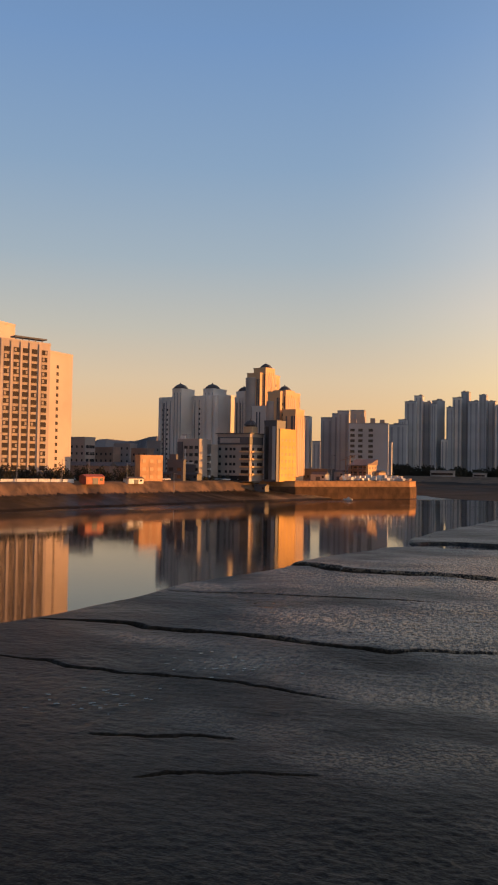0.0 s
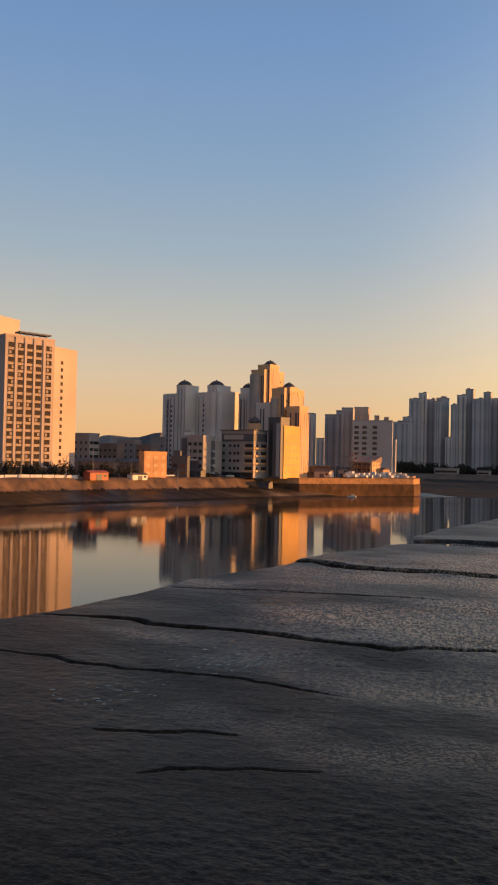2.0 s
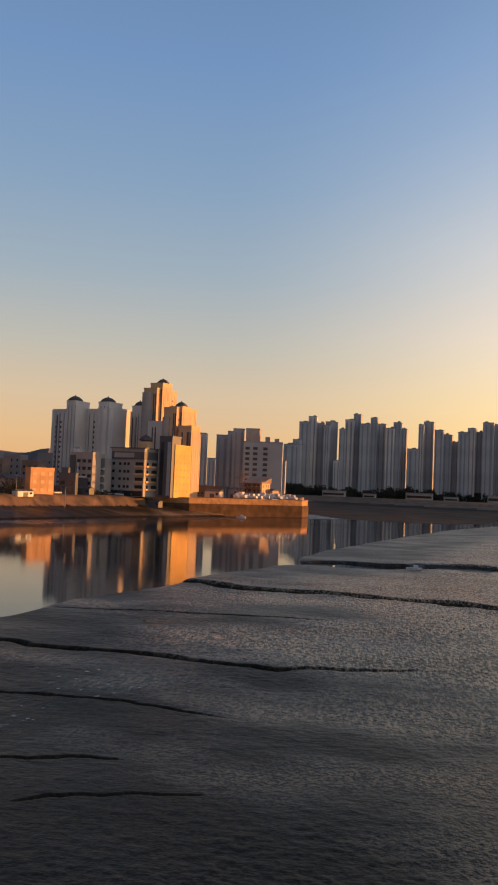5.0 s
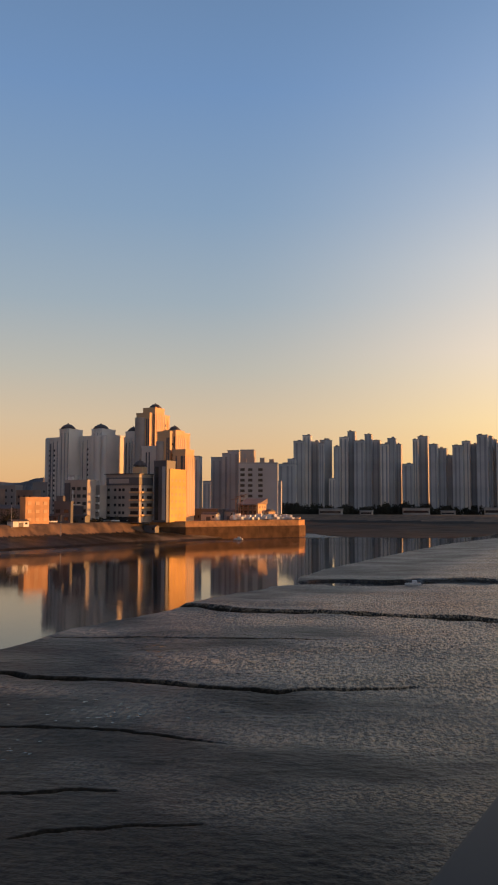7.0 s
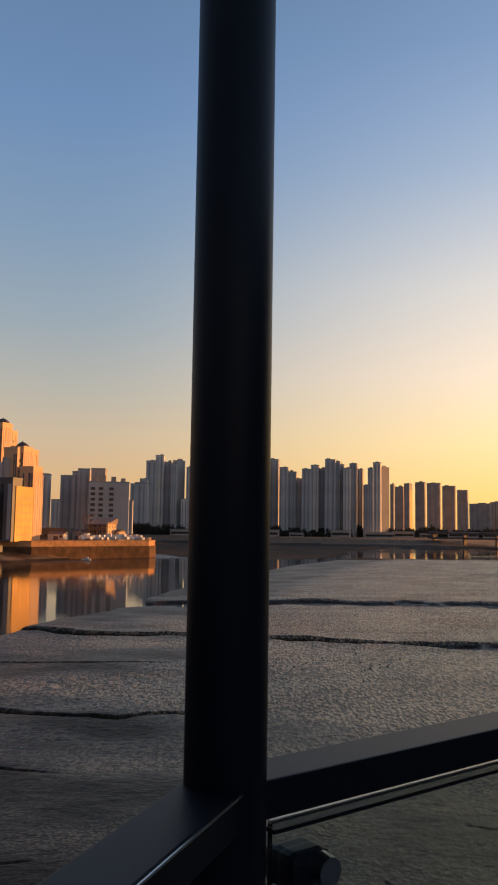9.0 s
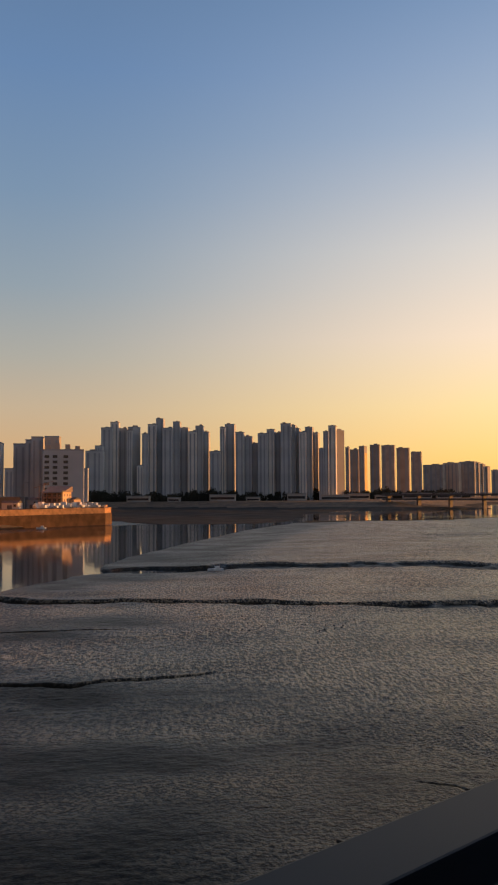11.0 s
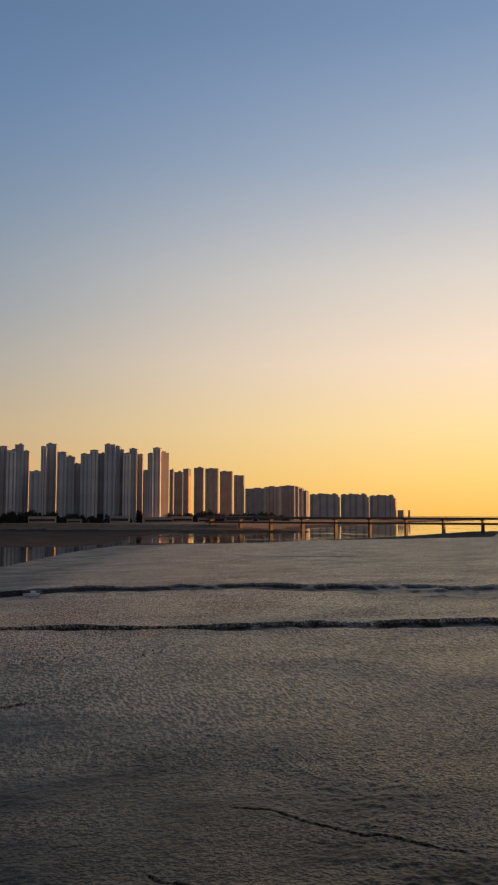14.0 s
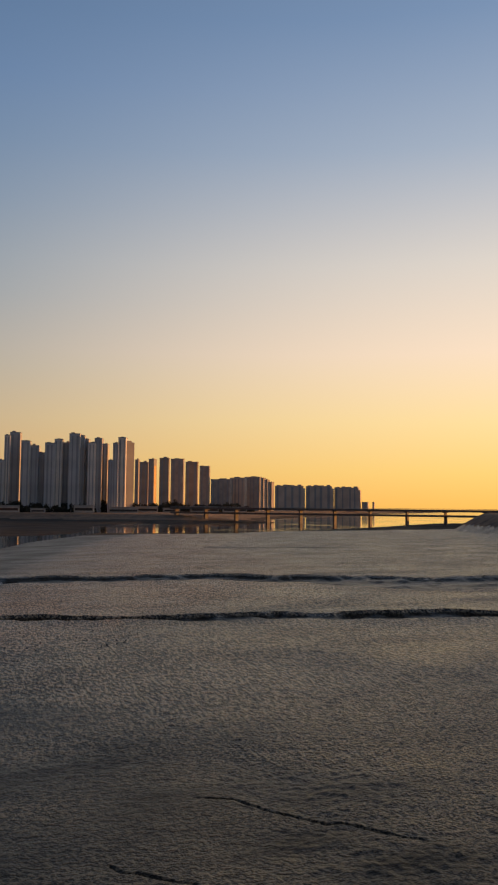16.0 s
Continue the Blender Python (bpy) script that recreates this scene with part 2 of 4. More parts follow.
def water_material():
    m = bpy.data.materials.new("calm_tidal_water")
    m.use_nodes = True
    n, k = m.node_tree.nodes, m.node_tree.links
    b = n["Principled BSDF"]
    b.inputs["Base Color"].default_value = (0.02, 0.022, 0.022, 1)
    b.inputs["IOR"].default_value = 1.33
    co = n.new("ShaderNodeTexCoord")
    t = n.new("ShaderNodeTexNoise")
    t.inputs["Scale"].default_value, t.inputs["Detail"].default_value = 0.9, 4.0
    k.new(co.outputs["Object"], t.inputs["Vector"])
    calm = n.new("ShaderNodeTexNoise")
    calm.inputs["Scale"].default_value, calm.inputs["Detail"].default_value = 0.012, 3.0
    k.new(co.outputs["Object"], calm.inputs["Vector"])
    span = n.new("ShaderNodeMapRange")
    span.inputs["From Min"].default_value, span.inputs["From Max"].default_value = 0.45, 0.7
    span.inputs["To Min"].default_value, span.inputs["To Max"].default_value = 0.04, 0.13
    k.new(calm.outputs["Fac"], span.inputs["Value"])
    place = n.new("ShaderNodeSeparateXYZ")
    k.new(co.outputs["Object"], place.inputs[0])
    gust = n.new("ShaderNodeMath")
    gust.operation = "MULTIPLY_ADD"
    gust.inputs[1].default_value = 90.0
    k.new(calm.outputs["Fac"], gust.inputs[0])
    aside = n.new("ShaderNodeMath")
    aside.operation = "SUBTRACT"
    k.new(place.outputs["Y"], aside.inputs[0])
    k.new(place.outputs["X"], aside.inputs[1])
    k.new(aside.outputs["Value"], gust.inputs[2])
    ruffled = n.new("ShaderNodeMapRange")
    ruffled.interpolation_type = "SMOOTHSTEP"
    ruffled.inputs["From Min"].default_value, ruffled.inputs["From Max"].default_value = 362.0, 392.0
    ruffled.inputs["To Min"].default_value, ruffled.inputs["To Max"].default_value = 0.0, 0.20
    k.new(gust.outputs["Value"], ruffled.inputs["Value"])
    total = n.new("ShaderNodeMath")
    total.operation = "ADD"
    k.new(span.outputs["Result"], total.inputs[0])
    k.new(ruffled.outputs["Result"], total.inputs[1])
    k.new(total.outputs["Value"], b.inputs["Roughness"])
    chop = n.new("ShaderNodeMath")
    chop.operation = "MULTIPLY_ADD"
    chop.inputs[1].default_value, chop.inputs[2].default_value = 4.0, 0.14
    k.new(ruffled.outputs["Result"], chop.inputs[0])
    bp = n.new("ShaderNodeBump")
    bp.inputs["Distance"].default_value = 0.05
    k.new(chop.outputs["Value"], bp.inputs["Strength"])
    k.new(t.outputs["Fac"], bp.inputs["Height"])
    k.new(bp.outputs["Normal"], b.inputs["Normal"])
    return m


WATER = water_material()


def glass_material():
    m = bpy.data.materials.new("clear_balustrade_glass")
    m.use_nodes = True
    b = m.node_tree.nodes["Principled BSDF"]
    b.inputs["Base Color"].default_value = (0.72, 0.80, 0.76, 1)
    b.inputs["Roughness"].default_value, b.inputs["IOR"].default_value = 0.02, 1.45
    b.inputs["Transmission Weight"].default_value = 1.0
    return m


GLASS = glass_material()


# ---- building helpers ----
def part(name, bm, mat, parent, label=""):
    """Links a bmesh as one mesh object under its parent."""
    me = bpy.data.meshes.new(name)
    bm.to_mesh(me)
    bm.free()
    me.materials.append(mat)
    ob = new(name, me)
    ob.parent = parent
    if label:
        tagged(ob, label)
    return ob


def shared(name, me, parent, m):
    """Another object on a mesh that exists, under its parent."""
    ob = new(name, me)
    ob.parent, ob.matrix_basis = parent, m
    return ob


def empty(name, m, label, category, group="", kind=""):
    ob = new(name)
    ob.empty_display_size = 0.2
    ob.matrix_basis = m
    return tagged(ob, label, category, group, kind)


def box(bm, x0, y0, z0, x1, y1, z1, bevel=0.0):
    g = bmesh.ops.create_cube(bm, size=1.0, matrix=Matrix.LocRotScale(((x0 + x1) / 2, (y0 + y1) / 2, (z0 + z1) / 2), None, (abs(x1 - x0), abs(y1 - y0), abs(z1 - z0))))
    if bevel > 0:
        edges = {e for v in g["verts"] for e in v.link_edges}
        bmesh.ops.bevel(bm, geom=list(edges), offset=bevel, segments=2, affect="EDGES", profile=0.6)
    return bm


def boxed(x0, y0, z0, x1, y1, z1, bevel=0.0):
    return box(bmesh.new(), x0, y0, z0, x1, y1, z1, bevel)


def mesh_of(name, bm, mat):
    me = bpy.data.meshes.new(name)
    bm.to_mesh(me)
    bm.free()
    me.materials.append(mat)
    return me


# ---- the tidal flat: shorelines, channels, cracks ----
MUD_EDGE = [(-400, -80), (-120, 22), (-60, 50), (-23.4, 80.7), (-20, 85), (-16.6, 90.8), (-11, 101.2), (-7.4, 108.7), (-1.7, 116.9), (3.3, 123),
            (8, 131), (8, 134), (12.5, 142.9), (18.8, 155), (29.4, 167.5), (34.2, 172), (38.2, 191.9), (51, 215), (77, 258), (132, 344),
            (200, 428), (236, 424), (265, 400), (352, 424), (451, 467), (620, 560), (900, 560), (900, -80)]
SHORE = [(-700, -300), (-260, 60), (-120, 205), (-78, 266), (-62, 292), (-32, 326), (-3, 362), (23, 389), (57, 421), (87, 436), (92.5, 446), (95, 480),
         (118, 600), (150, 740), (190, 823), (250, 758), (330, 700), (403, 660), (490, 646), (560, 760), (700, 900), (1000, 1150), (1500, 1500), (2600, 2200),
         (2600, 5000), (-3000, 5000), (-3000, -300)]
# next-but-two outline: bank added mostly out of view to shade the mud
SHADE_BANK = [(-60, -90), (-4, -14), (22, 13), (60, 40), (150, 100), (260, 180), (360, 262), (390, 322), (428, 380), (510, 448), (630, 540), (705, 588), (1200, 640), (1200, -400), (-60, -400)]
FAR_FLAT = [(104, 452), (112, 430), (138, 415), (166, 413), (190, 432), (215, 470), (270, 575), (380, 690), (300, 770), (190, 870), (110, 720), (101, 500)]
CH_TIP = [(7.4, 130.5), (12, 127.2), (16.7, 124), (27.7, 120), (39, 114.4), (53, 107), (67, 99.7), (80, 91.4), (92, 86), (130, 72)]
CH_FAR = [(33, 174), (47.7, 170.6), (68, 165.7), (85, 160), (104, 156), (111, 145), (121, 138), (126, 122), (133, 118), (160, 108), (220, 90)]
CRACKS = [
    (0.8, [(-20.6, 82.2), (-16.6, 81.9), (-10.9, 80.9), (-9.1, 79.1), (-1.5, 76.5), (3.6, 74.9), (8.3, 71.9), (12.4, 70.3), (14.9, 70.8), (19.9, 70.1), (27, 69.8)]),
    (0.32, [(-24, 67.5), (-19.3, 66.6), (-14.9, 65), (-13.2, 63.4), (-8.7, 61.6), (-5.3, 60.9), (-1.1, 59.8), (2.8, 57.6), (7.2, 55)]),
    (0.22, [(-8.9, 48), (-5.3, 47.5), (-3.1, 47.8), (0.1, 47.4)]),
    (0.2, [(-5.5, 41.5), (-3.6, 42.2), (-1, 42), (0.4, 42.4), (4.9, 41.9)]),
]
CRACKS_B = [
    (0.4, [(-9.7, 101.6), (-4.8, 100.3), (1.3, 100.9), (7.4, 99.3), (17.8, 97.4), (24, 95.5)]),
    (0.14, [(26.1, 40.9), (27.8, 39.1), (28.5, 36.1), (29.6, 33.9), (30.7, 32.7), (31.2, 30.9), (32.2, 29.1)]),
    (0.12, [(18.8, 35.6), (19, 34.4), (20.1, 32.9), (21.1, 31.3)]),
    (2.5, [(165.8, 263.4), (191.4, 249.6), (225.5, 235.9)]),
    (3.0, [(325, 306), (332, 287), (362, 283)]),
    (1.2, [(60, 102), (63, 97.5), (70, 93)]),
    (1.6, [(98, 159), (103, 151), (110, 150)]),
    (1.3, [(84, 162), (89, 155), (95, 154)]),
    (1.6, [(113, 147), (107, 141), (105, 135)]),
    (1.2, [(70, 167), (75, 161)]),
    (0.9, [(45, 113), (50, 105), (55, 104)]),
    (0.9, [(78, 93), (82, 88), (90, 84)]),
]


def lattice(ix, iy, seed):
    h = (ix.astype(np.int64) * 374761393 + iy.astype(np.int64) * 668265263 + seed * 144665) & 0x7FFFFFFF
    h = ((h ^ (h >> 13)) * 1274126177) & 0x7FFFFFFF
    return ((h ^ (h >> 16)) & 0xFFFF) / 65535.0


def rough_field(x, y, size, seed, octaves=3):
    """Smooth random relief, about -1 to 1, with lumps of that size."""
    out, amp, total = np.zeros_like(x), 1.0, 0.0
    for o in range(octaves):
        u, v = x / size * 2 ** o, y / size * 2 ** o
        iu, iv = np.floor(u), np.floor(v)
        a, b = u - iu, v - iv
        a, b = a * a * (3 - 2 * a), b * b * (3 - 2 * b)
        s = seed + o * 17
        top = lattice(iu, iv, s) * (1 - a) + lattice(iu + 1, iv, s) * a
        low = lattice(iu, iv + 1, s) * (1 - a) + lattice(iu + 1, iv + 1, s) * a
        out += amp * ((top * (1 - b) + low * b) * 2 - 1)
        total, amp = total + amp, amp * 0.5
    return out / total


def line_distance(x, y, line):
    """Distance to a polyline, and how far along it (0 to 1) the nearest point lies."""
    best, along = np.full_like(x, 1e9), np.zeros_like(x)
    steps = len(line) - 1
    for i, ((x0, y0), (x1, y1)) in enumerate(zip(line, line[1:])):
        dx, dy = x1 - x0, y1 - y0
        t = np.clip(((x - x0) * dx + (y - y0) * dy) / (dx * dx + dy * dy), 0, 1)
        d = np.hypot(x - x0 - t * dx, y - y0 - t * dy)
        near = d < best
        best, along = np.where(near, d, best), np.where(near, (i + t) / steps, along)
    return best, along


def inside_by(x, y, ring):
    """Signed distance to a closed outline, positive inside."""
    d, _ = line_distance(x, y, ring + ring[:1])
    hit = np.zeros(x.shape, bool)
    for (x0, y0), (x1, y1) in zip(ring, ring[1:] + ring[:1]):
        cross = (y0 > y) != (y1 > y)
        hit ^= cross & (x < (x1 - x0) * (y - y0) / (y1 - y0 + 1e-12) + x0)
    return np.where(hit, d, -d)


def smooth(a, b, v):
    t = np.clip((v - a) / (b - a), 0, 1)
    return t * t * (3 - 2 * t)


def ground_height(x, y):
    r = np.hypot(x, y)
    wob = 1.2 * rough_field(x, y, 7.0, 3) + 0.3 * rough_field(x, y, 1.5, 9, 2)
    z_mud = 0.5 + 0.10 * rough_field(x, y, 14.0, 5) + 0.035 * rough_field(x, y, 1.6, 8, 2)
    grain = smooth(-0.25, 0.2, rough_field(x, y, 22.0, 71)) * smooth(-40, 30, x + 0.25 * y - 12)
    z_mud += (0.012 + 0.055 * grain) * rough_field(x, y, 0.46, 12, 2) * smooth(170, 90, r)
    sd = inside_by(x, y, MUD_EDGE) + 0.8 * wob * smooth(20, 120, r)
    z_mud -= 0.72 * smooth(45, 5, sd) * smooth(128, 165, y) * smooth(330, 230, x)
    z = -2.1 + (z_mud + 2.1) * smooth(-2.2, 0.9, sd)
    jx = x + 2.1 * rough_field(x, y, 9.0, 21) + 0.7 * rough_field(x, y, 3.0, 23)
    jy = y + 2.1 * rough_field(x, y, 9.0, 22) + 0.7 * rough_field(x, y, 3.0, 24)
    for width, depth, line in ((3.6, 1.25, CH_TIP), (8.5, 1.5, CH_FAR)):
        sway = 1.8 if width < 5 else 2.2
        d, s = line_distance(x + sway * (jx - x), y + sway * (jy - y), line)
        w = width * (0.8 + 0.35 * rough_field(x, y, 9.0, 31)) * (1 + (1.0 if width > 5 else 0.3) * smooth(0.35, 0.7, s))
        cut = depth * (1 - 0.25 * smooth(0.15, 0.45, s)) * smooth(w, w * 0.7, d) * smooth(-1.0, 0.5, sd)
        z = z - cut * (0.85 + 0.75 * rough_field(x, y, 4.5, 33))
        z = z + 0.16 * smooth(w * 2.6, w, d) * smooth(w * 0.8, w, d) * (1 + rough_field(x, y, 8.0, 35))
    kx, ky = x + 0.35 * rough_field(x, y, 2.0, 41), y + 0.35 * rough_field(x, y, 2.0, 42)
    for width, line in CRACKS + CRACKS_B:
        d, s = line_distance(kx, ky, line)
        w = width * (0.55 + 0.45 * smooth(0, 0.15, s) * smooth(1, 0.7, s)) * (0.9 + 0.5 * rough_field(x, y, 3.0, 44))
        z = z - 0.55 * min(1, width + 0.1) * smooth(w, w * 0.6, d) * smooth(0, 0.06, s) * smooth(1, 0.9, s)
    z = np.where((x > 64) & (sd > 4), np.maximum(z, -0.40 + 0.2 * rough_field(x, y, 3.0, 47)), z)
    flat = inside_by(x, y, FAR_FLAT) + 5 * rough_field(x, y, 30.0, 81)
    z = np.maximum(z, -2.1 + 1.75 * smooth(-6, 3, flat) + 0.9 * smooth(10, 120, flat) + 0.12 * rough_field(x, y, 18.0, 83))
    land = inside_by(x, y, SHORE) + 0.8 * wob
    quay = smooth(10, 60, x) * smooth(640, 470, y)
    land = land - 3.5 * quay
    slope = 16 - 12 * quay + 40 * smooth(500, 700, y)
    z_land = 3.6 * np.clip(land / slope, 0, 1) + (4.6 - 2.0 * smooth(500, 700, y)) * smooth(slope * 0.95, slope * 1.12 + 5, land + wob * 0.6)
    z_land += 0.25 * rough_field(x, y, 5.0, 51) * smooth(0, 10, land)
    # added sunward bank, raised high enough to block low sun from the mud
    east = inside_by(x, y, SHADE_BANK) + 1.5 * wob
    z = np.maximum(z, 12.6 * smooth(0, 34, east) * (1 + 0.08 * rough_field(x, y, 12.0, 61)) - 1.0)
    return np.where(land > 0, np.maximum(z, z_land), z), np.maximum(land, east)


def build_ground():
    fine = np.arange(-24, 58, 0.115)
    az = np.radians(np.concatenate([np.arange(-180, -24, 6.0), fine, np.arange(58, 180, 6.0)]))
    r = np.concatenate([[0.5, 6, 12, 18], np.geomspace(22, 170, 900), np.geomspace(170.8, 480, 230), np.geomspace(484, 4600, 140)])
    rr, aa = np.meshgrid(r, az, indexing="ij")
    x, y = rr * np.sin(aa), rr * np.cos(aa)
    z, land = ground_height(x, y)
    nr, na = x.shape
    me = bpy.data.meshes.new("ground")
    co = np.stack([x, y, z], -1).reshape(-1, 3)
    i, j = np.meshgrid(np.arange(nr - 1), np.arange(na), indexing="ij")
    jn = (j + 1) % na
    quads = np.stack([i * na + j, i * na + jn, (i + 1) * na + jn, (i + 1) * na + j], -1).reshape(-1, 4)[:, ::-1]
    me.vertices.add(len(co))
    me.vertices.foreach_set("co", co.astype(np.float32).ravel())
    me.loops.add(quads.size)
    me.loops.foreach_set("vertex_index", quads.astype(np.int32).ravel())
    me.polygons.add(len(quads))
    me.polygons.foreach_set("loop_start", np.arange(0, quads.size, 4, dtype=np.int32))
    me.polygons.foreach_set("loop_total", np.full(len(quads), 4, dtype=np.int32))
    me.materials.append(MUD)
    me.materials.append(SOIL)
    me.materials.append(FAR_MUD)
    dry = ((land > 0) & ((z > 3.7) | ((y > 520) & (z > 1.2))))[:-1].astype(np.int32)
    dry = np.where((dry == 0) & ((y > 402) & (x > 94))[:-1], 2, dry).ravel()
    me.polygons.foreach_set("material_index", dry)
    me.polygons.foreach_set("use_smooth", np.ones(len(quads), dtype=bool))
    me.update(calc_edges=True)
    me.validate()
    return tagged(new("ground", me), "dark wet tidal mudflat with cracks and channels, dry banks behind", "ground", kind="structure")


build_ground()

bm = bmesh.new()
bmesh.ops.create_grid(bm, x_segments=1, y_segments=1, size=4600)
WATER_Z = -0.5
water = new("water", mesh_of("water", bm, WATER))
water.location.z = WATER_Z
tagged(water, "calm tidal channel mirroring sky and buildings", "water", kind="structure")


# ---- apartment towers and houses ----
def window_mesh(w, h, deep=0.25, mat=None):
    """A dark pane in a pale frame that stands a little proud of the wall, with a sill."""
    return mesh_of("window", boxed(-w / 2, -deep / 2, -h / 2, w / 2, deep / 2, h / 2), mat or GLASS_DARK)


def window_grid(wall, me, w, d, cols, rows_z, face="front"):
    for c in cols:
        for z in rows_z:
            if face == "front":
                m = pose(c * w - w / 2, -d / 2, z)
            else:
                m = pose(w / 2, c * d - d / 2, z, 0, 0, 90)
            shared("window", me, wall, m)


def wing(house, x, y, turn, w, d, h, base, mat, bands=2, roof=True, thin=0.14):
    """One upright block of a building, with accent bands of windows and a roof edge."""
    wall = part("wing", boxed(-w / 2, -d / 2, 0, w / 2, d / 2, h), mat, house)
    wall.matrix_basis = pose(x, y, base, 0, 0, turn)
    if roof:
        part("parapet", boxed(-w / 2 - 0.12, -d / 2 - 0.12, h, w / 2 + 0.12, d / 2 + 0.12, h + 0.9), PAINT_SHADE if bands else mat, wall)
    for b in range(bands):
        c = -w / 2 + w * (b + 0.35 + 0.3 * random.random()) / bands
        half = w / bands * thin * (0.7 + 0.8 * random.random())
        part("window_band", boxed(c - half, -d / 2 - 0.12, 3, c + half, -d / 2 + 0.1, h - 2), PAINT_SHADE, wall)
    if bands and h > 50:
        c = random.uniform(-0.25, 0.25) * w
        # darker taupe puts the backlit look of the roof heads into their colour
        part("stair_head", boxed(c - 0.16 * w, -d / 4, h + 0.9, c + 0.16 * w, d / 4, h + random.uniform(1.6, 2.8)), PAINT_TAUPE, wall)
    return wall


def slots(wall, w, d, h, cols, low=3.0, wide=0.45, mat=None):
    """Narrow dark upright strips of windows between the bays of a slab."""
    for c in cols:
        x = c * w - w / 2
        part("window_strip", boxed(x - wide, -d / 2 - 0.10, low, x + wide, -d / 2 + 0.1, h - 2.5), mat or PAINT_DARK, wall)


def ribs(wall, w, d, h, step, mat):
    """Slim proud ribs with a dark joint beside each, the full height of a slab front."""
    n = max(2, int(w / step))
    rib = mesh_of("rib", boxed(-0.35, -0.45, 0, 0.35, 0, h), mat)
    gap = mesh_of("joint", boxed(-0.2, -0.06, 0, 0.2, 0, h - 1.5), PAINT_SHADE)
    for q in range(n):
        x = (q + 0.5) / n * w - w / 2
        shared("rib", rib, wall, pose(x, -d / 2, 0))
        shared("joint", gap, wall, pose(x + 0.58, -d / 2, 0))


def hip_roof(wall, x, y, z, r, rise):
    """A low eight-sided cap with a wide eave on a short drum."""
    bm = bmesh.new()
    for z0, r0, z1, r1 in ((-0.9, r * 0.72, 0.0, r * 0.72), (0.0, r, 0.25, r * 1.02), (0.25, r * 1.02, rise * 0.5, r * 0.80), (rise * 0.5, r * 0.80, rise * 0.85, r * 0.48), (rise * 0.85, r * 0.48, rise, r * 0.18), (rise, r * 0.12, rise * 1.3, 0.05)):
        bmesh.ops.create_cone(bm, cap_ends=True, segments=8, radius1=r0, radius2=r1, depth=z1 - z0, matrix=pose(x, y, z + (z0 + z1) / 2, 0, 0, 22.5))
    return part("turret_roof", bm, ROOF, wall, "dark tiled turret cap with wide eaves")


def block_of_flats(rows, base, label, mats, group="", bands=2, name="apartment_building"):
    house = empty(name, pose(rows[0][0], rows[0][1], base), label, "building", group)
    inv = house.matrix_basis.inverted()
    walls = []
    for i, (x, y, turn, w, d, h) in enumerate(rows):
        p = inv @ Vector((x, y, base))
        walls.append(wing(house, p.x, p.y, turn, w, d, h, 0, mats[i % len(mats)], bands))
    return house, walls


# far towers: x, y, turn, width, depth, height
FAR_A = [
    (197.7, 990.3, -19.5, 13.1, 14.0, 87.7),
    (208.4, 996.1, -19.9, 9.7, 14.0, 95.2),
    (219.6, 1001.8, -20.5, 9.8, 14.0, 88.0),
    (224.2, 984.2, -20.9, 6.2, 14.0, 84.9),
    (230.7, 991.5, -52.9, 8.0, 14.0, 89.5),
    (193.8, 1006.7, -18.8, 3.5, 14.0, 60.7),
    (236.6, 981.4, -21.6, 7.6, 14.0, 42.7),
]
FAR_B = [
    (242.5, 980.0, -22.0, 7.6, 14.0, 80.6),
    (252.5, 985.9, -22.5, 10.4, 14.0, 92.7),
    (263.5, 991.2, -23.0, 9.1, 14.0, 100.3),
    (268.4, 973.5, -23.6, 11.7, 14.0, 87.7),
    (281.0, 978.1, -24.1, 8.3, 14.0, 95.9),
    (292.3, 983.2, -24.7, 9.8, 14.0, 89.2),
    (297.1, 965.0, -25.2, 9.0, 14.0, 83.4),
    (307.7, 970.1, -25.7, 9.0, 14.0, 90.9),
    (317.9, 975.0, -26.1, 6.3, 14.0, 84.1),
]
FAR_C = [
    (323.4, 956.9, -26.9, 13.1, 14.0, 59.4),
    (334.7, 961.0, -27.2, 6.2, 14.0, 89.2),
    (345.8, 966.0, -27.9, 11.9, 14.0, 93.4),
    (351.6, 946.7, -28.5, 9.6, 14.0, 82.6),
    (363.7, 950.7, -29.1, 10.4, 14.0, 77.8),
    (374.9, 954.9, -29.6, 9.1, 14.0, 70.1),
]
FAR_D = [
    (378.0, 936.6, -30.2, 11.7, 14.0, 80.8),
    (389.8, 940.3, -30.6, 9.0, 14.0, 86.2),
    (401.4, 944.0, -31.1, 8.4, 14.0, 82.7),
    (404.1, 925.7, -31.8, 12.4, 14.0, 92.5),
    (415.0, 929.2, -32.1, 6.2, 14.0, 91.2),
    (423.0, 934.3, -32.4, 5.6, 14.0, 87.7),
    (422.2, 917.3, -32.8, 8.3, 14.0, 82.3),
    (432.7, 921.3, -33.3, 9.0, 14.0, 88.5),
    (443.6, 924.8, -33.7, 6.3, 14.0, 82.1),
    (442.9, 907.4, -34.1, 6.2, 14.0, 61.9),
]
FAR_E = [
    (447.8, 905.0, -34.4, 6.2, 14.0, 82.4),
    (458.3, 908.9, -34.9, 9.0, 14.0, 89.9),
    (467.8, 913.5, -67.0, 8.0, 14.1, 84.9),
]
